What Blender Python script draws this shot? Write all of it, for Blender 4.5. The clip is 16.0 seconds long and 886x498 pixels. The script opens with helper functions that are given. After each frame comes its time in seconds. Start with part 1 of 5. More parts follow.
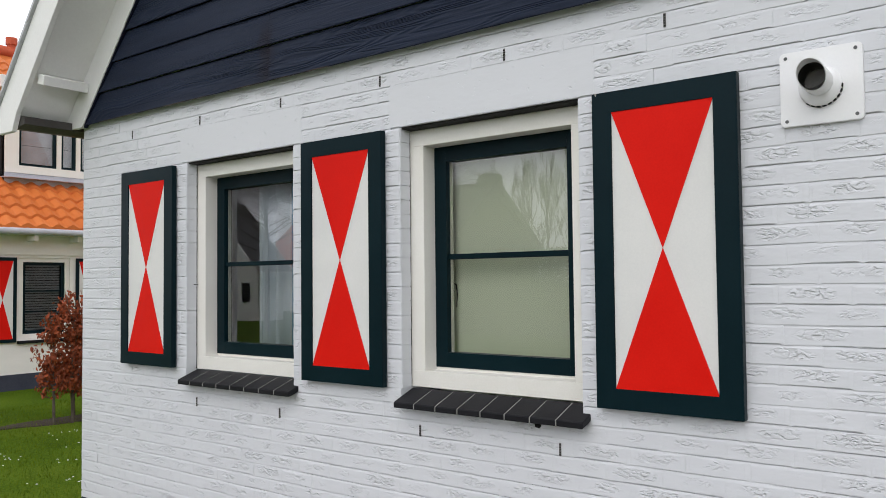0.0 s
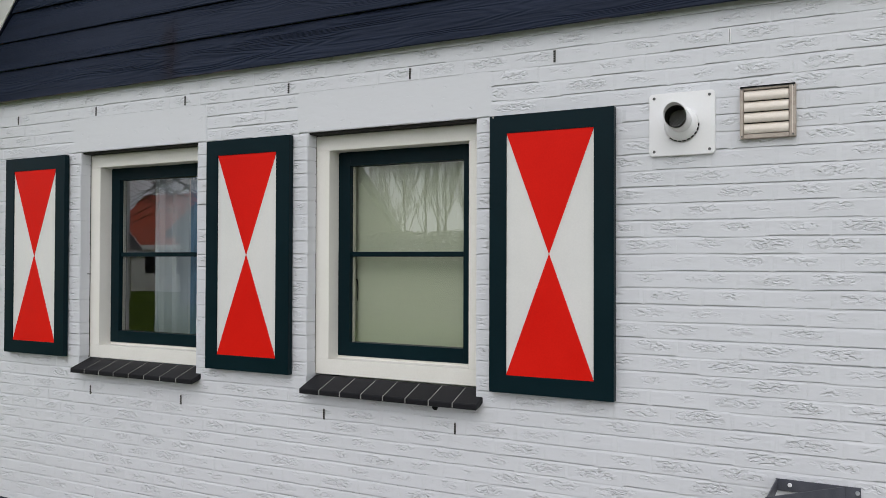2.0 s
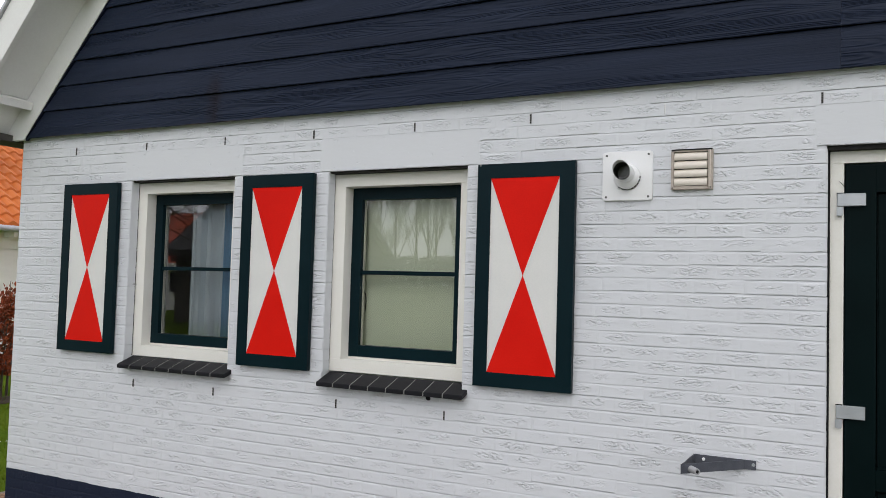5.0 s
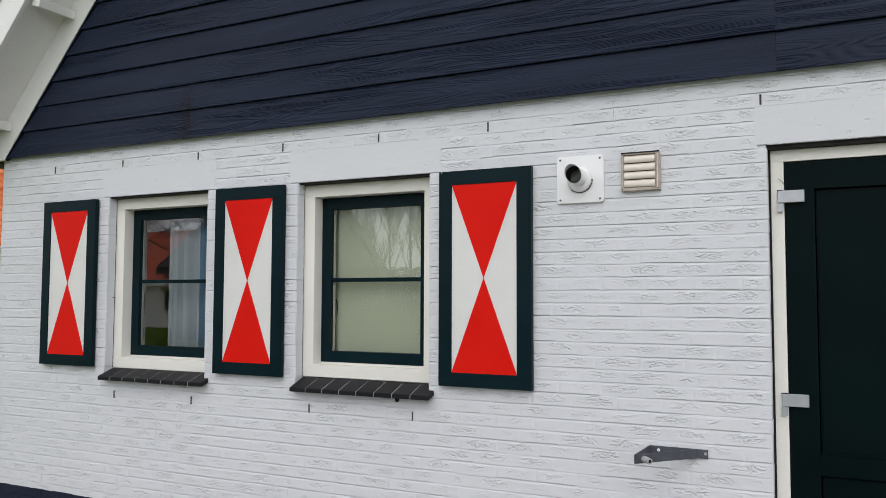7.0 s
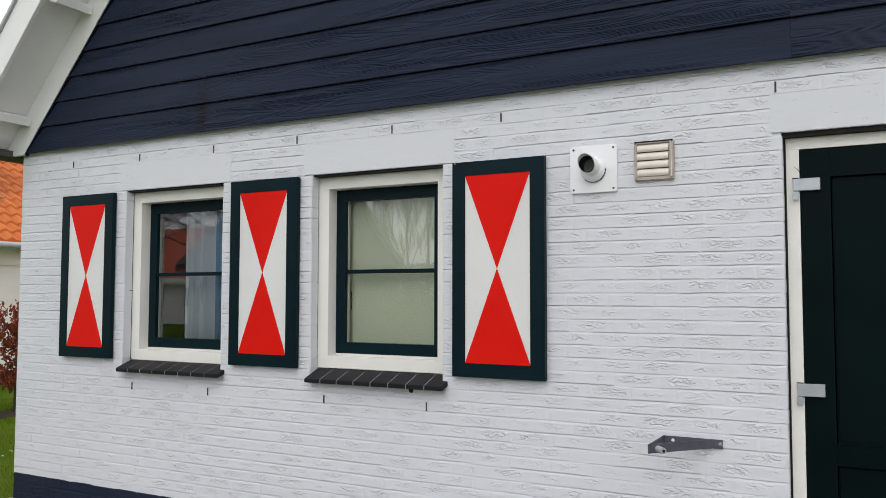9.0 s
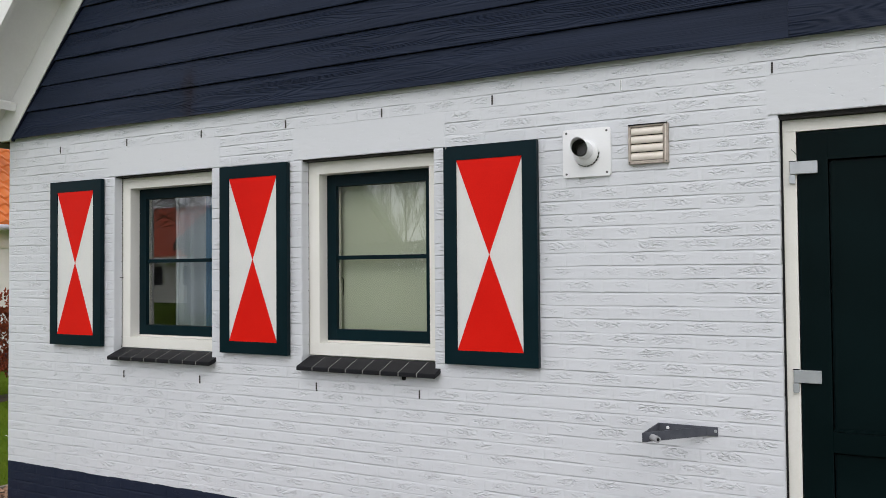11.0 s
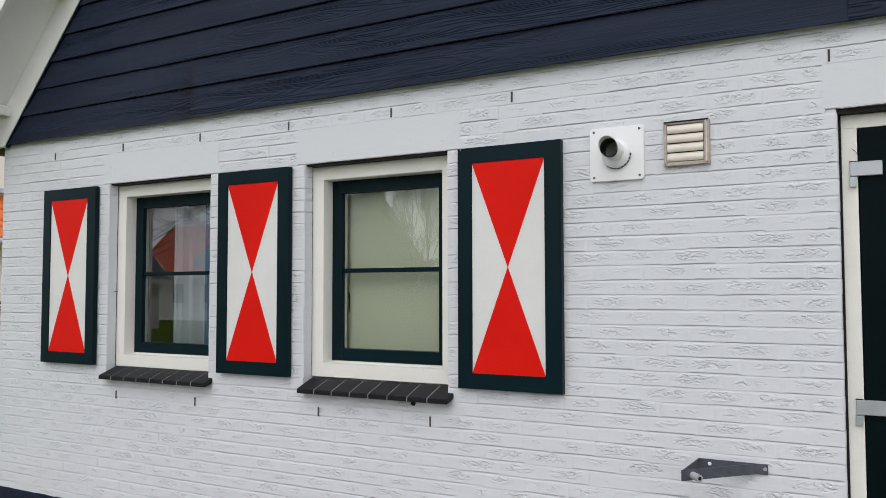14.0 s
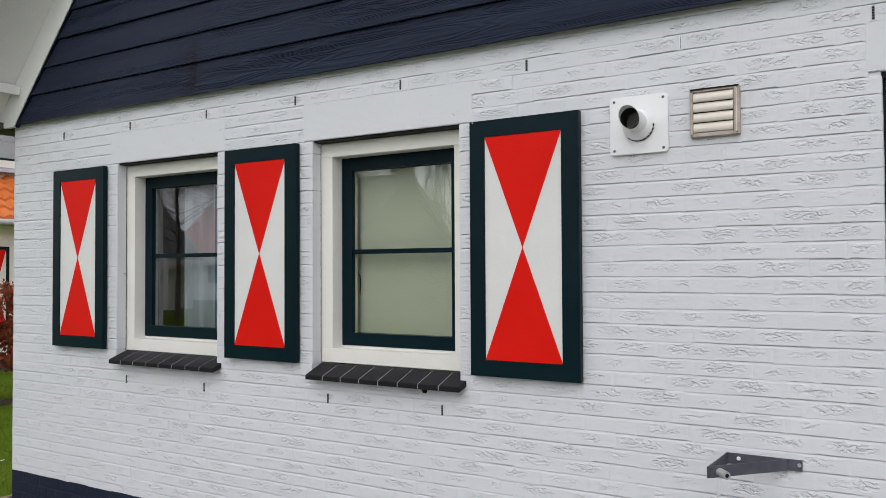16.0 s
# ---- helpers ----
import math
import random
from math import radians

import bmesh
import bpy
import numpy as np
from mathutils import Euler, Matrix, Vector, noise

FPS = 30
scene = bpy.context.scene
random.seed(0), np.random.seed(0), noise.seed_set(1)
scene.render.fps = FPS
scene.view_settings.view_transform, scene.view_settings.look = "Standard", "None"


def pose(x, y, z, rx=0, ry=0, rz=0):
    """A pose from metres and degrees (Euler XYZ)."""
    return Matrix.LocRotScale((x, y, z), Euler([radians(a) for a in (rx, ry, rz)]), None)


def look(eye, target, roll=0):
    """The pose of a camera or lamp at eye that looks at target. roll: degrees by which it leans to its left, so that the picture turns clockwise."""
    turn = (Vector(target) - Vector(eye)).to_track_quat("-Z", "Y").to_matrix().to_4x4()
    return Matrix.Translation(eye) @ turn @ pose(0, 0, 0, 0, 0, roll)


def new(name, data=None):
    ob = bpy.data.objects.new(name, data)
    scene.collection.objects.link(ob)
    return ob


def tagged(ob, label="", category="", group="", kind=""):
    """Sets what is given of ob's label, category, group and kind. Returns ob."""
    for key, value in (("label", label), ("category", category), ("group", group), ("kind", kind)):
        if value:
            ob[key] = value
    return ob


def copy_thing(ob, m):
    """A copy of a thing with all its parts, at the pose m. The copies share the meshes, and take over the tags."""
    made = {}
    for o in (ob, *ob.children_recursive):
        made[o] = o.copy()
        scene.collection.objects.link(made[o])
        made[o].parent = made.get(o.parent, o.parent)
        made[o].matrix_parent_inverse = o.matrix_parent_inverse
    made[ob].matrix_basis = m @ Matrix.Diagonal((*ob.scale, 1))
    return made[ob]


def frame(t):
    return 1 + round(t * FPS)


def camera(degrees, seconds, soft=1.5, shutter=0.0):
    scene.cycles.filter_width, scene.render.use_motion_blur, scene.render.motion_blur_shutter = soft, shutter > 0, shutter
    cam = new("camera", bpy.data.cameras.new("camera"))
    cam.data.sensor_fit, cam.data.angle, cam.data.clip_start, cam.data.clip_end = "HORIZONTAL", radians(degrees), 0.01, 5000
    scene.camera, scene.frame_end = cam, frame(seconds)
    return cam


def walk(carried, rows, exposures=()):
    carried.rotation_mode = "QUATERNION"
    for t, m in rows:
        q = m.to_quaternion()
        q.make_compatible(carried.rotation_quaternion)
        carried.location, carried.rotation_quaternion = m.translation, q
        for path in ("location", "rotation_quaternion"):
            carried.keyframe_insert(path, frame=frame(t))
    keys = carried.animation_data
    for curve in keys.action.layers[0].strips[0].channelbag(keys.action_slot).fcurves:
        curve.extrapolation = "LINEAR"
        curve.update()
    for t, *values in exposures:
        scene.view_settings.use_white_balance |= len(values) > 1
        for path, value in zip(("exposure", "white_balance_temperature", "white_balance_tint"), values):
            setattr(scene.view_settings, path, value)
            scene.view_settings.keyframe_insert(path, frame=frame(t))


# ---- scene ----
cam = camera(57.0, 16.0, 0.35)
PATH = [
    (0, (4.929, -2.654, 1.634), (3.697, -1.08, 1.714), -0.6),
    (0.5, (4.927, -2.682, 1.628), (3.818, -1.022, 1.745), -0.1),
    (1, (4.894, -2.785, 1.616), (3.905, -1.05, 1.715), 0.6),
    (1.5, (4.897, -2.938, 1.662), (4.015, -1.144, 1.71), 0.6),
    (2, (4.941, -3.05, 1.71), (4.008, -1.281, 1.74), 0.2),
    (2.5, (5.096, -3.2, 1.652), (4.097, -1.467, 1.655), 0.8),
    (3, (5.211, -3.286, 1.588), (4.133, -1.602, 1.573), -0.4),
    (3.5, (5.212, -3.448, 1.639), (4.228, -1.707, 1.669), 1.2),
    (4, (5.209, -3.584, 1.629), (4.323, -1.792, 1.68), 1.4),
    (4.2, (5.194, -3.64, 1.671), (4.312, -1.846, 1.734), 2.4),
    (6.3, (5.505, -3.835, 1.653), (4.556, -2.08, 1.79), -0.5),
    (6.5, (5.5, -3.836, 1.584), (4.585, -2.064, 1.738), 0.1),
    (7, (5.511, -3.831, 1.633), (4.609, -2.051, 1.755), 0.2),
    (7.5, (5.531, -3.829, 1.596), (4.62, -2.052, 1.7), -0.3),
    (8, (5.536, -3.807, 1.566), (4.603, -2.044, 1.706), -0.0),
    (8.5, (5.538, -3.796, 1.596), (4.599, -2.033, 1.703), 0.2),
    (9, (5.533, -3.82, 1.602), (4.591, -2.059, 1.716), 0.1),
    (11.3, (5.537, -3.706, 1.664), (4.596, -1.942, 1.714), -0.5),
    (11.5, (5.482, -3.659, 1.599), (4.559, -1.887, 1.678), 0.3),
    (12, (5.393, -3.482, 1.638), (4.455, -1.718, 1.716), 0.0),
    (12.5, (5.365, -3.43, 1.638), (4.389, -1.686, 1.708), -0.5),
    (13, (5.38, -3.391, 1.63), (4.394, -1.653, 1.709), 0.1),
    (13.5, (5.375, -3.357, 1.659), (4.399, -1.613, 1.751), 0.1),
    (14, (5.387, -3.38, 1.634), (4.399, -1.644, 1.736), -0.1),
    (14.5, (5.385, -3.381, 1.651), (4.381, -1.655, 1.762), -0.1),
    (15, (5.373, -3.375, 1.646), (4.384, -1.641, 1.762), 0.2),
    (15.5, (5.351, -3.353, 1.652), (4.388, -1.602, 1.736), -0.6),
    (16, (5.369, -3.146, 1.645), (4.308, -1.451, 1.697), -0.3),
]
walk(cam, [(t, look(eye, target, roll)) for t, eye, target, roll in PATH],
     exposures=[(0, 0.03), (1.5, -0.08), (4.0, -0.14), (6.5, -0.01), (9.0, 0.0), (14.0, 0.0), (16.0, -0.03)])

# ---- light ----
world = bpy.data.worlds.new("overcast_sky")
scene.world = world
world.use_nodes = True
wn, wl = world.node_tree.nodes, world.node_tree.links
sky = wn.new("ShaderNodeTexSky")
sky.sky_type, sky.sun_disc = "NISHITA", False
sky.sun_elevation, sky.sun_rotation = radians(46), radians(166)
sky.air_density, sky.dust_density, sky.ozone_density = 1.0, 2.0, 1.0
veil = wn.new("ShaderNodeHueSaturation")
veil.inputs["Saturation"].default_value = 0.12
bg = wn["Background"]
wl.new(sky.outputs[0], veil.inputs["Color"])
cloud = wn.new("ShaderNodeMix")
cloud.data_type = "RGBA"
cloud.inputs["Factor"].default_value = 0.8
cloud.inputs[7].default_value = (9.2, 9.35, 9.95, 1)
wl.new(veil.outputs[0], cloud.inputs[6])
wl.new(cloud.outputs[2], bg.inputs["Color"])
bg.inputs["Strength"].default_value = 0.15
sun = new("sun", bpy.data.lights.new("sun", "SUN"))
sun.data.energy, sun.data.angle, sun.data.color = 0.6, radians(40), (1.0, 0.97, 0.93)
sun.matrix_world = look((3, -12, 13), (0, 0, 0))

# ---- materials ----


def mat(name, rough=0.6, metal=0.0):
    m = bpy.data.materials.new(name)
    m.use_nodes = True
    b = m.node_tree.nodes["Principled BSDF"]
    b.inputs["Roughness"].default_value, b.inputs["Metallic"].default_value = rough, metal
    b.inputs["Specular IOR Level"].default_value = 0.25
    return m, m.node_tree.nodes, m.node_tree.links, b


def coords(n, l, scale=(1, 1, 1)):
    """World position, stretched."""
    g = n.new("ShaderNodeNewGeometry")
    mp = n.new("ShaderNodeMapping")
    mp.inputs["Scale"].default_value = scale
    l.new(g.outputs["Position"], mp.inputs["Vector"])
    return mp.outputs["Vector"]


def noise_of(n, l, vec, scale, detail=4, rough=0.55, twist=0.0):
    t = n.new("ShaderNodeTexNoise")
    t.inputs["Scale"].default_value, t.inputs["Detail"].default_value = scale, detail
    t.inputs["Roughness"].default_value, t.inputs["Distortion"].default_value = rough, twist
    l.new(vec, t.inputs["Vector"])
    return t.outputs["Fac"]


def ramp(n, l, fac, stops):
    r = n.new("ShaderNodeValToRGB")
    e = r.color_ramp.elements
    while len(e) < len(stops):
        e.new(0.5)
    for k, (p, c) in zip(e, stops):
        k.position, k.color = p, (*c, 1) if len(c) == 3 else (c[0], c[0], c[0], 1)
    l.new(fac, r.inputs["Fac"])
    return r.outputs["Color"]


def math_of(n, l, op, a, b):
    m = n.new("ShaderNodeMath")
    m.operation = op
    for s, v in zip(m.inputs, (a, b)):
        if isinstance(v, (int, float)):
            s.default_value = v
        else:
            l.new(v, s)
    return m.outputs[0]


def blend(n, l, fac, a, b, how="MIX"):
    m = n.new("ShaderNodeMix")
    m.data_type, m.blend_type = "RGBA", how
    for s, v in ((m.inputs["Factor"], fac), (m.inputs[6], a), (m.inputs[7], b)):
        if isinstance(v, tuple):
            s.default_value = (*v, 1)
        elif isinstance(v, (int, float)):
            s.default_value = v
        else:
            l.new(v, s)
    return m.outputs[2]


def bump(n, l, b, height, dist, strength=1.0, under=None):
    k = n.new("ShaderNodeBump")
    k.inputs["Distance"].default_value, k.inputs["Strength"].default_value = dist, strength
    l.new(height, k.inputs["Height"])
    if under:
        l.new(under, k.inputs["Normal"])
    l.new(k.outputs["Normal"], b.inputs["Normal"])
    return k.outputs["Normal"]


def shade(name, c1, c2, scale=6, fine=90, rough=0.5, metal=0.0, relief=0.0004, stretch=(1, 1, 1), gloss=0.25):
    """Paint, plaster, metal: two scales of tone and a fine relief."""
    m, n, l, b = mat(name, rough, metal)
    b.inputs["Specular IOR Level"].default_value = gloss
    v = coords(n, l, stretch)
    f = math_of(n, l, "ADD", math_of(n, l, "MULTIPLY", noise_of(n, l, v, scale), 0.65), math_of(n, l, "MULTIPLY", noise_of(n, l, v, fine), 0.35))
    l.new(ramp(n, l, f, [(0.36, c1), (0.64, c2)]), b.inputs["Base Color"])
    l.new(ramp(n, l, noise_of(n, l, v, scale * 2), [(0.3, (rough * 0.85,)), (0.7, (min(1, rough * 1.15),))]), b.inputs["Roughness"])
    if relief:
        bump(n, l, b, noise_of(n, l, v, fine, 5), relief)
    return m


def brick_paint(name, c1, c2, dirt, rough=0.55, crease=0.0038, lumps=True):
    """Painted hand-moulded brick: each has a creased, folded patch in its middle under thick paint."""
    m, n, l, b = mat(name, rough)
    b.inputs["Specular IOR Level"].default_value = 0.15
    geo = n.new("ShaderNodeNewGeometry")
    rnd = math_of(n, l, "FRACT", math_of(n, l, "ADD", geo.outputs["Random Per Island"], n.new("ShaderNodeObjectInfo").outputs["Random"]), 0)
    cx = n.new("ShaderNodeCombineXYZ")
    l.new(math_of(n, l, "MULTIPLY", rnd, 53.0), cx.inputs[1])
    off = n.new("ShaderNodeVectorMath")
    off.operation = "ADD"
    l.new(geo.outputs["Position"], off.inputs[0]), l.new(cx.outputs[0], off.inputs[1])

    def stretched(scale):
        mp = n.new("ShaderNodeMapping")
        mp.inputs["Scale"].default_value = scale
        l.new(off.outputs[0], mp.inputs["Vector"])
        return mp.outputs["Vector"]
    v = stretched((1, 1, 1))
    swell = math_of(n, l, "MULTIPLY", noise_of(n, l, stretched((11, 11, 30)), 1.0, 2), 0.55)
    grain = math_of(n, l, "MULTIPLY", noise_of(n, l, v, 170, 3), 0.06)
    height = math_of(n, l, "ADD", swell, grain)
    if lumps:
        uv = n.new("ShaderNodeUVMap")
        uv.uv_map = "UVMap"
        xyz = n.new("ShaderNodeSeparateXYZ")
        l.new(uv.outputs[0], xyz.inputs[0])
        u2 = math_of(n, l, "POWER", math_of(n, l, "ABSOLUTE", math_of(n, l, "MULTIPLY", xyz.outputs[0], 1.12), 0), 3.0)
        v2 = math_of(n, l, "POWER", math_of(n, l, "ABSOLUTE", math_of(n, l, "MULTIPLY", math_of(n, l, "SUBTRACT", xyz.outputs[1], 0.06), 1.35), 0), 3.0)
        far_off = math_of(n, l, "ADD", u2, v2)
        blot = math_of(n, l, "MULTIPLY", noise_of(n, l, stretched((14, 14, 26)), 1.0, 2), 2.1)
        want = math_of(n, l, "ADD", math_of(n, l, "SUBTRACT", blot, far_off), math_of(n, l, "MULTIPLY", math_of(n, l, "SUBTRACT", rnd, 0.78), 0.55))
        patch = ramp(n, l, want, [(0.44, (0,)), (1.0, (1,))])
        folds = noise_of(n, l, stretched((50, 50, 96)), 1.0, 2, 0.5, 0.25)
        step = math_of(n, l, "ADD", ramp(n, l, folds, [(0.42, (0,)), (0.53, (0.8,))]), math_of(n, l, "MULTIPLY", folds, 0.8))
        height = math_of(n, l, "ADD", height, math_of(n, l, "MULTIPLY", math_of(n, l, "SUBTRACT", step, 0.85), patch))
    else:
        pits = ramp(n, l, noise_of(n, l, stretched((1, 1, 1.5)), 26, 3, 0.6, 0.4), [(0.66, (0,)), (0.71, (1,))])
        height = math_of(n, l, "SUBTRACT", height, math_of(n, l, "MULTIPLY", pits, 0.7))
    bump(n, l, b, height, crease)
    tone = blend(n, l, noise_of(n, l, coords(n, l), 1.7, 5), c1, c2)
    spots = ramp(n, l, noise_of(n, l, v, 38, 3), [(0.70, (0,)), (0.80, (0.3,))])
    tone = blend(n, l, spots, tone, dirt)
    l.new(tone, b.inputs["Base Color"])
    return m


def clad_paint(name):
    """Dark stained weatherboard, the grain standing up in long lines."""
    m, n, l, b = mat(name, 0.5)
    b.inputs["Specular IOR Level"].default_value = 0.13
    r = n.new("ShaderNodeObjectInfo").outputs["Random"]
    g = n.new("ShaderNodeNewGeometry").outputs["Position"]
    off = n.new("ShaderNodeVectorMath")
    off.operation = "ADD"
    cx = n.new("ShaderNodeCombineXYZ")
    l.new(math_of(n, l, "MULTIPLY", r, 37.0), cx.inputs[0])
    l.new(math_of(n, l, "MULTIPLY", r, 11.0), cx.inputs[2])
    l.new(g, off.inputs[0]), l.new(cx.outputs[0], off.inputs[1])
    mp = n.new("ShaderNodeMapping")
    mp.inputs["Scale"].default_value = (0.55, 1, 7)
    l.new(off.outputs[0], mp.inputs["Vector"])
    warp = noise_of(n, l, mp.outputs[0], 1.3, 2, 0.5)
    rings = math_of(n, l, "SINE", math_of(n, l, "MULTIPLY", warp, 150.0), 0)
    mask = ramp(n, l, noise_of(n, l, mp.outputs[0], 0.9, 2), [(0.42, (0.05,)), (0.62, (1,))])
    fine = noise_of(n, l, coords(n, l, (4, 40, 160)), 1.0, 4)
    h = math_of(n, l, "ADD", math_of(n, l, "MULTIPLY", math_of(n, l, "MULTIPLY", rings, mask), 0.5), math_of(n, l, "MULTIPLY", fine, 0.5))
    bump(n, l, b, h, 0.0034)
    c = ramp(n, l, noise_of(n, l, mp.outputs[0], 2.2, 4), [(0.3, (0.0086, 0.0136, 0.0290)), (0.7, (0.0160, 0.0232, 0.0455))])
    xyz = n.new("ShaderNodeSeparateXYZ")
    l.new(g, xyz.inputs[0])
    wob = math_of(n, l, "MULTIPLY", noise_of(n, l, coords(n, l, (9, 9, 5)), 1.0, 3), 0.22)
    away = math_of(n, l, "ADD", math_of(n, l, "ABSOLUTE", math_of(n, l, "SUBTRACT", xyz.outputs[0], 1.79), 0), wob)
    high = math_of(n, l, "ABSOLUTE", math_of(n, l, "SUBTRACT", xyz.outputs[2], 2.76), 0)
    stain = math_of(n, l, "MULTIPLY", ramp(n, l, away, [(0.10, (0.8,)), (0.19, (0,))]), ramp(n, l, high, [(0.10, (1,)), (0.22, (0,))]))
    c = blend(n, l, stain, c, (0.011, 0.008, 0.013))
    foot = ramp(n, l, math_of(n, l, "SUBTRACT", xyz.outputs[2], 2.630), [(0.0, (1,)), (0.0045, (0,))])
    bare = math_of(n, l, "MULTIPLY", foot, ramp(n, l, noise_of(n, l, coords(n, l, (2.2, 1, 1)), 1.0, 3), [(0.56, (0,)), (0.64, (0.55,))]))
    c = blend(n, l, bare, c, (0.34, 0.26, 0.18))
    l.new(c, b.inputs["Base Color"])
    return m


def varied(name, c1, c2, rough=0.7, relief=0.0, scale=20, use_island=False, gloss=0.2):
    """A tone of its own for each object or island, mottled."""
    m, n, l, b = mat(name, rough)
    b.inputs["Specular IOR Level"].default_value = gloss
    r = n.new("ShaderNodeNewGeometry").outputs["Random Per Island"] if use_island else n.new("ShaderNodeObjectInfo").outputs["Random"]
    v = coords(n, l)
    f = math_of(n, l, "ADD", math_of(n, l, "MULTIPLY", r, 0.6), math_of(n, l, "MULTIPLY", noise_of(n, l, v, scale), 0.4))
    l.new(blend(n, l, f, c1, c2), b.inputs["Base Color"])
    if relief:
        bump(n, l, b, noise_of(n, l, v, scale * 4), relief)
    return m


def glass_of(name, ior=2.25, tint=(0.98, 1.0, 0.99)):
    m, n, l, b = mat(name)
    n.remove(b)
    fr, tr, gl, mx = (n.new(k) for k in ("ShaderNodeFresnel", "ShaderNodeBsdfTransparent", "ShaderNodeBsdfGlossy", "ShaderNodeMixShader"))
    fr.inputs["IOR"].default_value = ior
    tr.inputs["Color"].default_value, gl.inputs["Roughness"].default_value = (*tint, 1), 0.0
    gl.inputs["Color"].default_value = (0.96, 0.95, 0.97, 1)
    l.new(fr.outputs[0], mx.inputs[0]), l.new(tr.outputs[0], mx.inputs[1]), l.new(gl.outputs[0], mx.inputs[2])
    l.new(mx.outputs[0], n["Material Output"].inputs["Surface"])
    return m


def clear_of(name):
    m, n, l, b = mat(name)
    n.remove(b)
    l.new(n.new("ShaderNodeBsdfTransparent").outputs[0], n["Material Output"].inputs["Surface"])
    return m


CLEAR = clear_of("clear_inner_face")
WHITE_BRICK = brick_paint("painted_brick_white", (0.625, 0.638, 0.668), (0.685, 0.694, 0.718), (0.36, 0.35, 0.34))
PLINTH_BRICK = brick_paint("painted_brick_navy", (0.010, 0.015, 0.032), (0.016, 0.022, 0.044), (0.03, 0.03, 0.03), crease=0.0022)
LINTEL = brick_paint("painted_lintel_white", (0.635, 0.648, 0.674), (0.685, 0.694, 0.718), (0.36, 0.35, 0.34), crease=0.0022, lumps=False)
CLAD = clad_paint("weatherboard_navy")
GABLE_EDGE = shade("navy_paint", (0.005, 0.007, 0.016), (0.008, 0.011, 0.023), 6, 90, 0.55, gloss=0.08)
CREAM = shade("cream_paint", (0.78, 0.76, 0.70), (0.84, 0.82, 0.77), 3, 120, 0.35, relief=0.0003)
VERGE = shade("verge_white_paint", (0.79, 0.785, 0.765), (0.85, 0.845, 0.825), 2.5, 60, 0.45, relief=0.0005)
GREEN = shade("dark_green_paint", (0.0018, 0.0108, 0.0148), (0.0028, 0.0146, 0.0196), 3, 140, 0.38, relief=0.0002, gloss=0.11)
DOOR = shade("door_green_paint", (0.0010, 0.0052, 0.0056), (0.0016, 0.0076, 0.0082), 3, 140, 0.45, relief=0.0002, gloss=0.06)
RED = shade("red_paint", (0.64, 0.007, 0.003), (0.72, 0.011, 0.005), 3, 140, 0.5, relief=0.0002, gloss=0.1)
PANEL_WHITE = shade("shutter_white_paint", (0.68, 0.68, 0.66), (0.74, 0.735, 0.71), 3, 140, 0.4, relief=0.0002)
SILL_TILE = varied("slate_grey_tile", (0.006, 0.006, 0.008), (0.013, 0.013, 0.016), 0.55, 0.0004, 30)
GROUT = shade("light_grout", (0.22, 0.22, 0.21), (0.32, 0.32, 0.30), 20, 200, 0.9)
PLASTIC = shade("white_plastic", (0.80, 0.80, 0.81), (0.84, 0.84, 0.84), 3, 150, 0.35, relief=0.0001)
DARK = shade("dark_void", (0.008, 0.008, 0.009), (0.015, 0.015, 0.016), 20, 200, 0.9)
WEEP = shade("weathered_vent_plastic", (0.10, 0.10, 0.10), (0.22, 0.21, 0.20), 60, 300, 0.8)
STRIP = shade("dark_head_strip", (0.012, 0.012, 0.012), (0.034, 0.032, 0.030), 25, 200, 0.8)
LOUVRE = shade("champagne_metal", (0.64, 0.58, 0.51), (0.73, 0.67, 0.60), 12, 200, 0.42, 0.2, 0.0002)
LOUVRE_EDGE = shade("tarnished_metal", (0.34, 0.29, 0.25), (0.52, 0.46, 0.40), 30, 200, 0.5, 0.3, 0.0003)
HINGE = shade("zinc_metal", (0.42, 0.44, 0.46), (0.50, 0.52, 0.54), 20, 250, 0.4, 0.55, 0.0002)
IRON = shade("grey_coated_steel", (0.066, 0.070, 0.086), (0.098, 0.103, 0.122), 20, 250, 0.5, 0.1, 0.0003)
STUB = shade("grey_pipe", (0.30, 0.30, 0.31), (0.42, 0.42, 0.43), 20, 250, 0.5)
GUTTER = shade("dark_gutter", (0.045, 0.040, 0.038), (0.075, 0.068, 0.064), 6, 90, 0.5)
CAP = shade("zinc_cap", (0.42, 0.43, 0.44), (0.52, 0.53, 0.54), 8, 90, 0.45, 0.4)
PLASTER = shade("interior_plaster", (0.55, 0.54, 0.50), (0.62, 0.61, 0.57), 2, 80, 0.9)
BLIND = shade("pale_green_blind", (0.79, 0.84, 0.68), (0.84, 0.88, 0.73), 1.5, 160, 0.85, stretch=(1, 1, 0.3))
CURTAIN = shade("pale_blue_curtain", (0.55, 0.62, 0.68), (0.68, 0.74, 0.78), 5, 200, 0.9, stretch=(3, 3, 0.3))
CURTAIN_BLUE = shade("blue_curtain", (0.16, 0.30, 0.46), (0.24, 0.40, 0.56), 5, 200, 0.9, stretch=(3, 3, 0.3))
GLASS = glass_of("window_glass")
GLASS_FAR = glass_of("far_window_glass", 1.45)
TILE = varied("orange_clay_tile", (0.50, 0.125, 0.025), (0.68, 0.20, 0.05), 0.5, 0.0015, 8)
TILE_FAR = varied("orange_clay_tile_far", (0.48, 0.12, 0.03), (0.64, 0.19, 0.05), 0.55, 0.0015, 8, True)
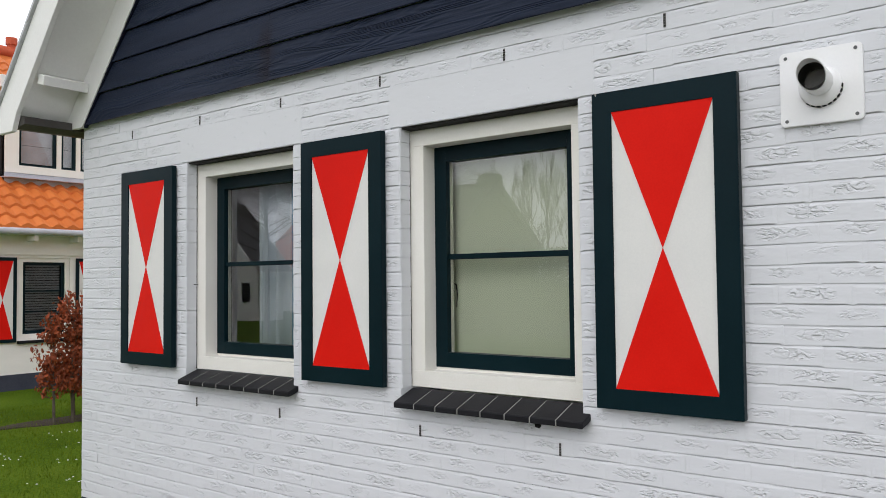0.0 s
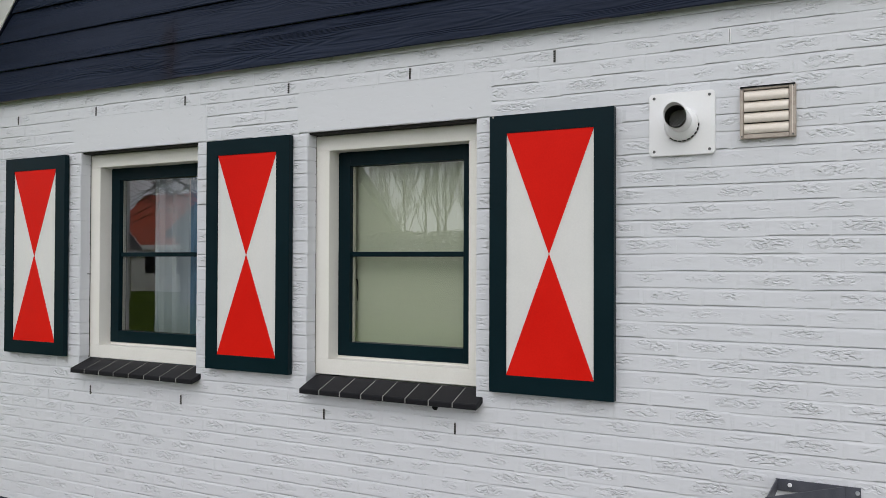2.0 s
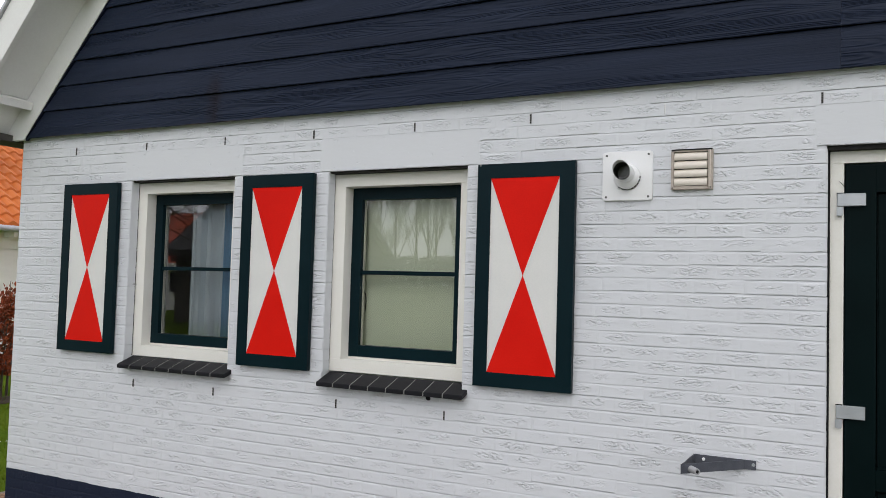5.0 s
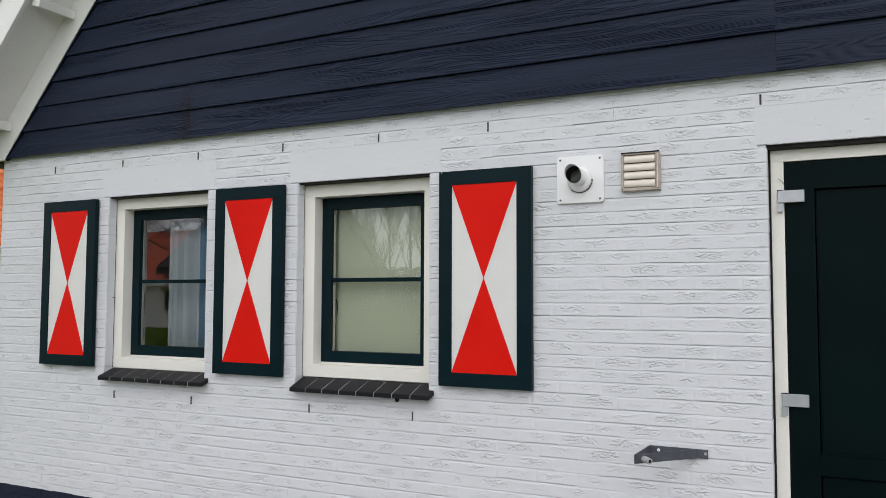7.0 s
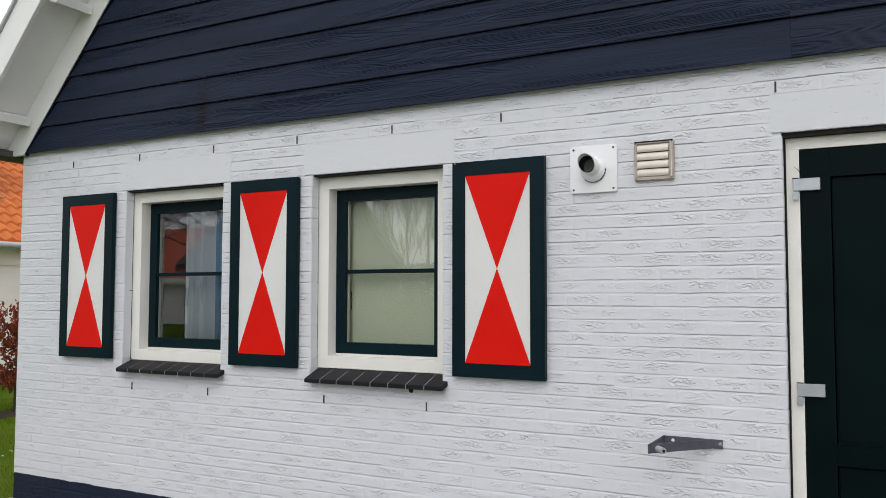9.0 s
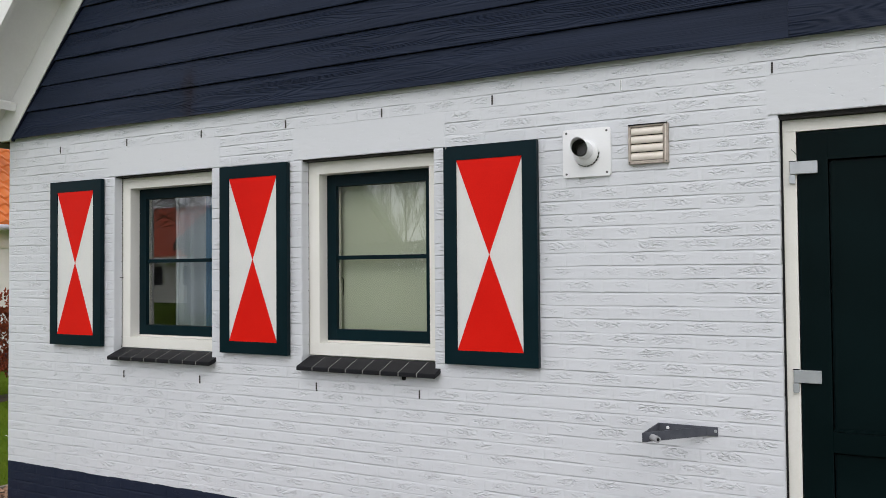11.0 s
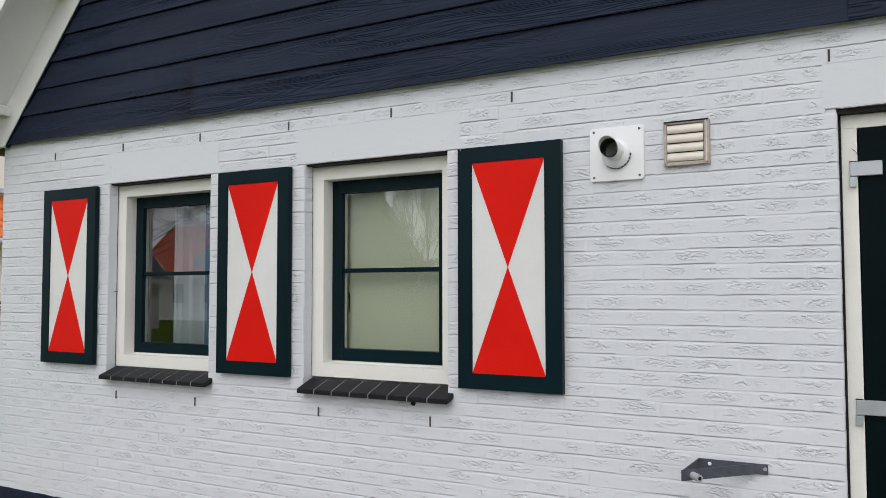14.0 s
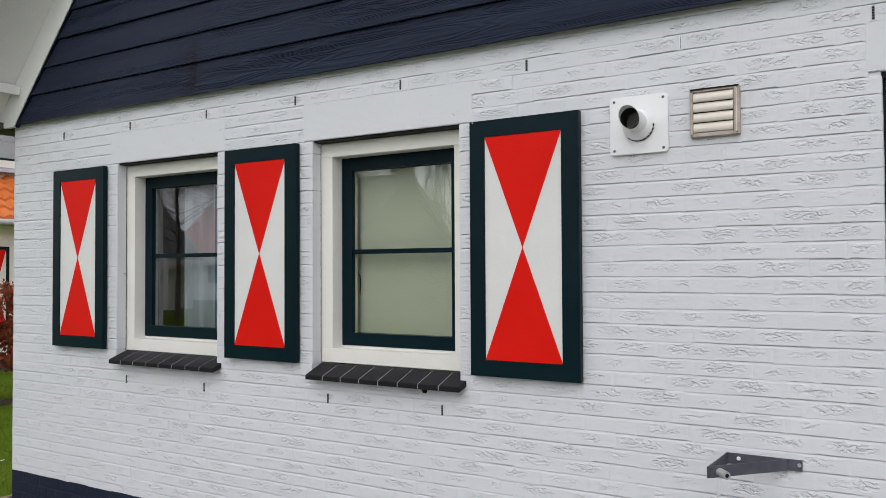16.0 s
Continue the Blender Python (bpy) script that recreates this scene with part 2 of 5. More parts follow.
TERRACOTTA = shade("terracotta", (0.42, 0.07, 0.03), (0.52, 0.11, 0.05), 9, 90, 0.6)
DARK_BRICK = shade("dark_brickwork", (0.06, 0.055, 0.045), (0.11, 0.10, 0.085), 3, 60, 0.85)
SLATE = shade("slate_roof", (0.05, 0.05, 0.05), (0.09, 0.09, 0.088), 4, 60, 0.7)
WALL_FAR = shade("far_painted_wall", (0.79, 0.775, 0.73), (0.85, 0.835, 0.79), 1.6, 40, 0.7, relief=0.002, stretch=(1, 1, 5))
PLINTH_FAR = shade("far_plinth", (0.035, 0.04, 0.06), (0.055, 0.06, 0.085), 3, 40, 0.7)
LEAD = shade("lead_flashing", (0.42, 0.43, 0.48), (0.54, 0.55, 0.60), 6, 60, 0.5)
SLAT = shade("venetian_slat", (0.10, 0.12, 0.13), (0.16, 0.18, 0.19), 10, 90, 0.5)
BARK = shade("bark", (0.07, 0.055, 0.045), (0.13, 0.105, 0.085), 15, 120, 0.9, relief=0.003)
LEAF = varied("copper_beech_leaf", (0.085, 0.018, 0.010), (0.46, 0.11, 0.042), 0.55, 0, 20, True)
LEAF_GREEN = varied("evergreen_leaf", (0.02, 0.04, 0.012), (0.06, 0.09, 0.03), 0.6, 0, 20, True)
SOIL = shade("dark_soil", (0.030, 0.022, 0.016), (0.07, 0.052, 0.038), 8, 60, 0.95, relief=0.012)
CHIP = varied("wood_chip", (0.20, 0.10, 0.055), (0.52, 0.35, 0.24), 0.85, 0, 40, True)
BOUNCE_PAVING = varied("bounce_paving", (0.19, 0.182, 0.168), (0.29, 0.278, 0.258), 0.9, 0.002, 12)
KERB = shade("concrete_edging", (0.15, 0.125, 0.095), (0.26, 0.225, 0.18), 8, 90, 0.9, relief=0.002)
BLADE = varied("grass_blade", (0.042, 0.088, 0.007), (0.150, 0.195, 0.012), 0.7, 0, 3, True, 0.03)
DAISY = varied("daisy_petal", (0.75, 0.75, 0.72), (0.85, 0.85, 0.82), 0.7)
SCREW = shade("steel_screw", (0.07, 0.07, 0.07), (0.14, 0.14, 0.14), 60, 300, 0.4, 0.6)


def lawn_mat():
    m, n, l, b = mat("lawn", 0.9)
    b.inputs["Specular IOR Level"].default_value = 0.02
    v = coords(n, l)
    f = math_of(n, l, "ADD", math_of(n, l, "MULTIPLY", noise_of(n, l, v, 0.7, 4), 0.5), math_of(n, l, "MULTIPLY", noise_of(n, l, v, 34, 5), 0.5))
    l.new(ramp(n, l, f, [(0.34, (0.034, 0.064, 0.006)), (0.5, (0.072, 0.122, 0.009)), (0.66, (0.118, 0.160, 0.018))]), b.inputs["Base Color"])
    bump(n, l, b, noise_of(n, l, v, 60, 5), 0.02)
    return m


LAWN = lawn_mat()

# ---- mesh helpers ----


def box(bm, x0, x1, y0, y1, z0, z1):
    v = [bm.verts.new((x, y, z)) for x in (x0, x1) for y in (y0, y1) for z in (z0, z1)]
    for q in ((0, 1, 3, 2), (4, 6, 7, 5), (0, 4, 5, 1), (2, 3, 7, 6), (0, 2, 6, 4), (1, 5, 7, 3)):
        bm.faces.new([v[k] for k in q])
    return v


def prism(bm, pts, y0, y1):
    """A polygon of (x, z) drawn out from y0 to y1."""
    a, b = [bm.verts.new((x, y0, z)) for x, z in pts], [bm.verts.new((x, y1, z)) for x, z in pts]
    bm.faces.new(a), bm.faces.new(b[::-1])
    for k in range(len(pts)):
        j = (k + 1) % len(pts)
        bm.faces.new((a[k], b[k], b[j], a[j]))


def tube(bm, path, radii, sides=8, cap=True):
    """A round tube along a path of points."""
    rings, ref = [], Vector((0.31, 0.17, 0.93))
    for k, p in enumerate(path):
        p = Vector(p)
        d = (Vector(path[min(k + 1, len(path) - 1)]) - Vector(path[max(k - 1, 0)])).normalized()
        u = d.cross(ref if abs(d.dot(ref)) < 0.95 else Vector((1, 0, 0))).normalized()
        w = d.cross(u)
        rings.append([bm.verts.new(p + radii[k] * (math.cos(a) * u + math.sin(a) * w)) for a in (2 * math.pi * i / sides for i in range(sides))])
    for r, s in zip(rings, rings[1:]):
        for i in range(sides):
            bm.faces.new((r[i], r[(i + 1) % sides], s[(i + 1) % sides], s[i]))
    if cap:
        bm.faces.new(rings[0][::-1]), bm.faces.new(rings[-1])
    return rings


def soften(bm, width, segments=2, angle=30):
    bmesh.ops.recalc_face_normals(bm, faces=bm.faces)
    edges = [e for e in bm.edges if len(e.link_faces) == 2 and e.calc_face_angle(0) > radians(angle)]
    bmesh.ops.bevel(bm, geom=edges, offset=width, segments=segments, affect="EDGES", clamp_overlap=True)


def mesh_of(name, bm, material, smooth=False):
    bmesh.ops.recalc_face_normals(bm, faces=bm.faces)
    me = bpy.data.meshes.new(name)
    bm.to_mesh(me)
    bm.free()
    me.materials.append(material)
    if smooth:
        me.shade_smooth()
        me.set_sharp_from_angle(angle=radians(40))
    return me


def part(name, bm, material, parent, label="", smooth=False):
    ob = new(name, mesh_of(name, bm, material, smooth))
    ob.parent = parent
    return tagged(ob, label)


def thing(name, at, label, category, group="", kind=""):
    ob = new(name)
    ob.location = at
    return tagged(ob, label, category, group, kind)


def slab(name, dims, material, parent, label="", edge=0.0):
    bm = bmesh.new()
    box(bm, *dims)
    if edge:
        soften(bm, edge, 2 if edge > 0.002 else 1)
    return part(name, bm, material, parent, label)


def plain(name, bm, material, label, category, kind="structure", smooth=False):
    return tagged(new(name, mesh_of(name, bm, material, smooth)), label, category, kind=kind)


# ---- plan of the house ----
XL, XR, DEPTH = -0.03, 7.63, 9.0
APEX = (XL + XR) / 2
EAVE, SLOPE = 2.64, 1.15
COURSE, BASE = 0.0625, -0.0085
PLINTH_TOP, CLAD_Z = 0.322, 2.638
WIN = [(1.067, 1.937), (2.62, 3.49)]
HEAD, FOOT = 2.306, 1.13
DOOR_X, DOOR_R, DOOR_FOOT, DOOR_HEAD = 5.168, 6.19, 0.06, 2.3185
HOLES = [(a, b, FOOT, HEAD) for a, b in WIN] + [(DOOR_X, DOOR_R, DOOR_FOOT, DOOR_HEAD)]

# ---- ground ----
bm = bmesh.new()
bmesh.ops.create_grid(bm, x_segments=2, y_segments=2, size=600)
plain("ground", bm, LAWN, "mown green lawn reaching to the horizon", "lawn")

# Paving out of view, added to bounce neutral light onto wall and soffit.
bm = bmesh.new()
box(bm, 0.4, 8.9, -5.36, -0.36, -0.05, 0.008)
pavement = plain("pavement", bm, SOIL, "added unseen pale slab paving, bouncing light onto the gable wall", "pavement")
bm = bmesh.new()
box(bm, 0.003, 0.497, 0.003, 0.497, -0.03, 0.012)
soften(bm, 0.003, 1)
slab_me = mesh_of("paving_slab", bm, BOUNCE_PAVING)
rng = random.Random(2)
for i in range(17):
    for j in range(10):
        ob = new("paving_slab", slab_me)
        ob.parent = pavement
        ob.location = (0.4 + 0.5 * i, -5.36 + 0.5 * j, 0.008 + rng.uniform(-0.0015, 0.0015))

# ---- walls ----
bm = bmesh.new()
x = XL
for a, b, lo, hi in HOLES:
    box(bm, x, a, 0.004, 0.30, 0, CLAD_Z + 0.3)
    if lo > 0:
        box(bm, a, b, 0.004, 0.30, 0, lo)
    box(bm, a, b, 0.004, 0.30, hi, CLAD_Z + 0.3)
    x = b
box(bm, x, XR, 0.004, 0.30, 0, CLAD_Z + 0.3)
wall = plain("wall_south", bm, LINTEL, "white painted hand-moulded brick gable wall", "brick wall")
bm = bmesh.new()
box(bm, XL, XL + 0.3, 0.302, DEPTH, 0, EAVE)
plain("wall_west", bm, LINTEL, "white painted brick side wall", "brick wall")
bm = bmesh.new()
box(bm, XR - 0.3, XR, 0.302, DEPTH, 0, EAVE)
plain("wall_east", bm, LINTEL, "white painted brick side wall", "brick wall")
bm = bmesh.new()
prism(bm, [(XL, 0), (XR, 0), (XR, EAVE), (APEX, EAVE + SLOPE * (APEX - XL) - 0.05), (XL, EAVE)], DEPTH + 0.002, DEPTH + 0.3)
plain("wall_north", bm, LINTEL, "white painted brick rear gable wall", "brick wall")
bm = bmesh.new()
prism(bm, [(XL + 0.3, CLAD_Z + 0.3), (XR - 0.3, CLAD_Z + 0.3), (APEX, EAVE + SLOPE * (APEX - XL) - 0.1)], 0.03, 0.28)
plain("gable_backing", bm, DARK, "dark backing behind the gable boards", "wall")
bm = bmesh.new()
box(bm, XL + 0.302, XR - 0.302, 0.302, DEPTH - 0.002, 0.02, 0.06)
plain("floor_inside", bm, PLASTER, "pale floor inside the house", "floor")
bm = bmesh.new()
box(bm, XL + 0.302, XR - 0.302, 0.302, DEPTH - 0.002, 2.5, 2.6)
plain("ceiling", bm, PLASTER, "pale plaster ceiling inside the house", "ceiling")
for n_wall, (a, b, c, d) in enumerate(((XL + 0.302, XR - 0.302, 3.4, 3.5), (2.25, 2.33, 0.302, 3.398), (4.7, 4.8, 0.302, 3.398))):
    bm = bmesh.new()
    box(bm, a, b, c, d, 0.062, 2.498)
    plain(("wall_inner", "wall_inner_1", "wall_inner_2")[n_wall], bm, PLASTER, "pale plastered inner partition wall", "wall")

# ---- roof with its verge ----


def rake(x, up=0.0):
    return EAVE + SLOPE * (x - XL - 0.03) + up if x <= APEX else EAVE + SLOPE * (XR - 0.03 - x) + up


def sloped(bm, xa, xb, up0, up1, y0, y1):
    """A strip along the left rake, between two heights over it."""
    prism(bm, [(xa, rake(xa, up0)), (xb, rake(xb, up0)), (xb, rake(xb, up1)), (xa, rake(xa, up1))], y0, y1)


roof = thing("roof", (0, 0, 0), "pitched roof with white boarded verge overhanging the gable", "roof", kind="structure")
for side in (0, 1):
    def flip(bm):
        if side:
            for v in bm.verts:
                v.co.x = XL + XR - v.co.x
        return bm
    bm = bmesh.new()
    sloped(bm, -0.17, APEX, 0.235, 0.42, -0.345, DEPTH + 0.5)
    part("roof_deck", flip(bm), TILE_FAR, roof, "orange tiled roof slope")
    bm = bmesh.new()
    sloped(bm, -0.16, APEX, 0.205, 0.232, -0.345, 0.05)
    part("soffit", flip(bm), VERGE, roof, "white painted soffit boarding")
    bm = bmesh.new()
    prism(bm, [(-0.19, 2.622), (0.027, 2.622), (0.045, rake(0.045, -0.062)), (APEX, rake(APEX, -0.062)), (APEX, rake(APEX, 0.203)), (-0.19, rake(-0.19, 0.203))], -0.053, -0.02)
    soften(bm, 0.002, 1)
    part("inner_board", flip(bm), VERGE, roof, "white painted trim board on the gable")
    # Added strip: hides the stepped plank faces, its dark colour stands for slight shade.
    bm = bmesh.new()
    sloped(bm, 0.05, APEX, -0.080, -0.063, -0.0465, -0.02)
    part("edge_shade_strip", flip(bm), GABLE_EDGE, roof, "added dark strip painted as slight shade along the gable boards")
    bm = bmesh.new()
    prism(bm, [(-0.36, 2.575), (-0.17, 2.575), (-0.12, rake(-0.12, 0.172)), (APEX, rake(APEX, 0.172)), (APEX, rake(APEX, 0.49)), (-0.36, rake(-0.36, 0.49))], -0.385, -0.352)
    soften(bm, 0.003, 1)
    part("bargeboard", flip(bm), VERGE, roof, "white painted bargeboard")
    bm = bmesh.new()
    sloped(bm, -0.39, APEX, 0.492, 0.52, -0.405, -0.33)
    part("verge_cap", flip(bm), CAP, roof, "grey metal verge strip")
    for k in range(6):
        bm = bmesh.new()
        xc = 0.085 + 0.63 * k
        zc = rake(xc, 0.12)
        prism(bm, [(xc - 0.050, zc - 0.014), (xc + 0.028, zc - 0.036), (xc + 0.044, zc + 0.022), (xc - 0.026, zc + 0.046)], -0.335, -0.055)
        soften(bm, 0.004, 1)
        part("purlin_end", flip(bm), VERGE, roof, "white painted purlin end")
    bm = bmesh.new()
    prism(bm, [(-0.34, 2.62), (-0.19, 2.60), (-0.08, 2.615), (-0.08, 2.66), (-0.34, 2.72)], -0.35, DEPTH + 0.4)
    part("gutter", flip(bm), GUTTER, roof, "dark gutter")

# ---- gable boards ----
gable = thing("gable_cladding", (0, 0, CLAD_Z), "dark navy stained weatherboard cladding with raised grain", "cladding", kind="structure")
PITCH = 0.1652
rng = random.Random(4)
row, z = 0, CLAD_Z + 0.009
while z < rake(APEX) - 0.1:
    cuts = [-1.0, 1.80, 5.22, 9.0] if row < 2 else [-1.0, 5.22, 9.0]
    for a, b in zip(cuts, cuts[1:]):
        lo0, hi0 = max(a + 0.0005, XL + 0.03 + (z - EAVE) / SLOPE - 0.06), min(b - 0.0005, XR - 0.03 - (z - EAVE) / SLOPE + 0.06)
        lo1, hi1 = max(a + 0.0005, XL + 0.03 + (z + PITCH - EAVE) / SLOPE - 0.06), min(b - 0.0005, XR - 0.03 - (z + PITCH - EAVE) / SLOPE + 0.06)
        if hi1 - lo1 < 0.05 or hi0 - lo0 < 0.05:
            continue
        bm = bmesh.new()
        j = rng.uniform(-0.0015, 0.0015)
        prof = [(-0.014, 0.012), (-0.041 + j, 0.0), (-0.044 + j, 0.004), (-0.029 + j, PITCH - 0.002), (-0.010, PITCH + 0.01)]
        if row == 0:
            prof[1], prof[2] = (prof[1][0], -0.017), (prof[2][0], -0.013)
        left, right = [], []
        for y, dz in prof:
            f = max(0, min(1, dz / PITCH))
            left.append(bm.verts.new((lo0 + f * (lo1 - lo0), y, z + dz - CLAD_Z)))
            right.append(bm.verts.new((hi0 + f * (hi1 - hi0), y, z + dz - CLAD_Z)))
        for k in range(5):
            bm.faces.new((left[k], left[(k + 1) % 5], right[(k + 1) % 5], right[k]))
        bm.faces.new(left), bm.faces.new(right[::-1])
        part("plank", bm, CLAD, gable)
    row, z = row + 1, z + PITCH

# ---- windows ----


def window(name, x0, x1, zb, label):
    w = thing(name, (0, 0, 0), label, "window", kind="structure")
    f, m = 0.070, 0.064
    zt = 2.294
    y0, y1 = 0.068, 0.222
    for nm, dims in (("jamb", (x0, x0 + f + 0.005, y0, y1, zb + f, zt - f)), ("jamb", (x1 - f, x1, y0, y1, zb + f, zt - f)), ("frame_head", (x0, x1, y0, y1, zt - f, zt)), ("frame_sill", (x0, x1, y0, y1, zb, zb + f))):
        slab(nm, dims, CREAM, w, "cream painted window frame member", 0.0014)
    a, b, c, d = x0 + f + 0.004, x1 - f + 0.001, zb + f + 0.012, zt - f - 0.003
    sash = thing("sash", (0, 0, 0), "dark green painted casement", "")
    sash.parent = w
    s0, s1 = 0.145, 0.198
    slab("rebate", (x0 + f, x1 - f, 0.15, 0.215, zb + f - 0.001, c + 0.001), CREAM, w, "cream rebate under the casement")
    slab("rebate", (x0 + f, x1 - f, 0.15, 0.215, d - 0.001, zt - f + 0.001), GREEN, w, "dark rebate over the casement")
    for nm, dims in (("stile", (a, a + m, s0, s1, c, d)), ("stile", (b - m, b, s0, s1, c, d)), ("rail", (a + m, b - m, s0, s1, d - m, d)), ("rail", (a + m, b - m, s0, s1, c, c + m))):
        slab(nm, dims, GREEN, sash, "", 0.0005)
    slab("glazing_bar", (a + m, b - m, 0.155, 0.190, 1.730, 1.753), GREEN, sash, "", 0.003)
    for z0, z1 in ((c + m, 1.730), (1.753, d - m)):
        p = slab("pane", (a + m - 0.004, b - m + 0.004, 0.168, 0.172, z0, z1), GLASS, sash, "clear reflecting glass")
        p.visible_shadow = False
        p.data.materials.append(CLEAR)
        for f in p.data.polygons:
            f.material_index = 0 if f.normal.y < -0.9 else 1
        for side_x in (a + m, b - m - 0.006):
            slab("gasket", (side_x, side_x + 0.006, 0.1725, 0.188, z0, z1), CREAM, sash, "pale glazing seal")
    slab("head_strip", (x0, x1, 0.012, 0.072, zt + 0.001, HEAD - 0.001), STRIP, w, "dark strip above the frame")
    slab("joint_line", (x0 - 0.002, x0 + 0.0015, 0.061, 0.067, zb, zt), DARK, w, "dark joint beside the frame")
    return w


window("window_1", *WIN[0], 1.170, "cream framed window with dark green casement and curtains behind")
window("window_2", *WIN[1], 1.182, "cream framed window with dark green casement and pale blind behind")

bm = bmesh.new()
rng = random.Random(8)
cols = []
for k in range(70):
    x = 1.35 + 0.65 * k / 69
    y = 0.268 + 0.022 * math.sin(k * 0.55 + 0.6 * math.sin(k * 0.21)) + 0.006 * math.sin(k * 1.7)
    cols.append([bm.verts.new((x, y + 0.004 * math.sin(k + zz), zz)) for zz in (1.1, 1.5, 1.9, 2.35)])
for p, q in zip(cols, cols[1:]):
    for i in range(3):
        bm.faces.new((p[i], q[i], q[i + 1], p[i + 1]))
cur = thing("curtain", (0, 0, 0), "pale blue-white pleated curtain hanging behind the window", "curtain")
c_ob = part("cloth", bm, CURTAIN, cur, smooth=True)
c_ob.modifiers.new("thickness", "SOLIDIFY").thickness = 0.003
bm = bmesh.new()
cols = []
for k in range(16):
    x = 1.66 + 0.08 * k / 15
    y = 0.232 + 0.006 * math.sin(k * 0.9)
    cols.append([bm.verts.new((x, y, zz)) for zz in (1.1, 1.7, 2.35)])
for p, q in zip(cols, cols[1:]):
    for i in range(2):
        bm.faces.new((p[i], q[i], q[i + 1], p[i + 1]))
c_ob = part("side_curtain", bm, CURTAIN_BLUE, cur, "darker blue outer curtain", smooth=True)
c_ob.modifiers.new("thickness", "SOLIDIFY").thickness = 0.003
slab("curtain_rail", (1.10, 2.05, 0.255, 0.275, 2.35, 2.37), CREAM, cur)
bl = thing("roller_blind", (0, 0, 0), "pale green roller blind drawn down behind the glass", "blind")
slab("blind_cloth", (2.66, 3.46, 0.222, 0.226, 1.16, 2.30), BLIND, bl)
slab("bottom_bar", (2.66, 3.46, 0.218, 0.230, 1.135, 1.16), BLIND, bl)
handle = thing("window_handle", (2.746, 0.196, 1.58), "dark slim window handle inside the casement", "handle")
bm = bmesh.new()
tube(bm, [(0, 0.0, 0.05), (0.008, 0.022, 0.04), (0.010, 0.026, 0), (0.006, 0.026, -0.06)], [0.0028, 0.0028, 0.0028, 0.002], 8)
part("lever", bm, DARK, handle, smooth=True)


def sill(x0, x1):
    s = thing("window_sill", (x0, 0, 1.11), "sloping sill of dark grey tiles with light grout joints", "sill", "window sills")
    n = 8
    w = (x1 - x0) / n
    prof = [(-0.064, 1.106), (-0.064, 1.130), (0.066, 1.178), (0.066, 1.155), (-0.02, 1.118)]
    for k in range(n):
        bm = bmesh.new()
        a, b = k * w + 0.0018, (k + 1) * w - 0.0018
        lo, hi = [bm.verts.new((a, y, z - 1.11)) for y, z in prof], [bm.verts.new((b, y, z - 1.11)) for y, z in prof]
        bm.faces.new(lo), bm.faces.new(hi[::-1])
        for i in range(5):
            bm.faces.new((lo[i], hi[i], hi[(i + 1) % 5], lo[(i + 1) % 5]))
        soften(bm, 0.003, 1)
        part("tile", bm, SILL_TILE, s)
        if k:
            bm = bmesh.new()
            g = [(y + (0.0012 if y < 0 else 0), z - 0.0012) for y, z in prof]
            lo, hi = [bm.verts.new((k * w - 0.0019, y, z - 1.11)) for y, z in g], [bm.verts.new((k * w + 0.0019, y, z - 1.11)) for y, z in g]
            bm.faces.new(lo), bm.faces.new(hi[::-1])
            for i in range(5):
                bm.faces.new((lo[i], hi[i], hi[(i + 1) % 5], lo[(i + 1) % 5]))
            part("grout_joint", bm, GROUT, s, "light grey grout joint")
    return s


first_sill = sill(2.625, 3.522)
copy_thing(first_sill, pose(1.075, 0, 1.102))

# ---- lintels over the openings ----
rng = random.Random(13)
for a, b, under in ((1.02, 1.99, HEAD), (2.57, 3.55, HEAD), (5.13, 6.24, DOOR_HEAD)):
    bm = bmesh.new()
    box(bm, a - 0.007, b + 0.007, -0.0036, 0.0035, under, 2.4925)
    soften(bm, 0.0022, 3)
    box(bm, a + 0.05, b - 0.05, 0.0, 0.06, under - 0.001, under + 0.03)
    x = a + 0.052
    while x < b - 0.06:
        w = rng.uniform(0.006, 0.032)
        drop = rng.uniform(0.0006, 0.0034)
        prism(bm, [(x, under + 0.004), (x + w * 0.15, under - drop * 0.6), (x + w * 0.5, under - drop), (x + w * 0.85, under - drop * 0.4), (x + w, under + 0.004)], -0.0030, 0.004)
        x += w + rng.uniform(-0.004, 0.006)
    plain("lintel", bm, LINTEL, "smooth white painted lintel with a ragged paint edge", "lintel")

# ---- shutters ----


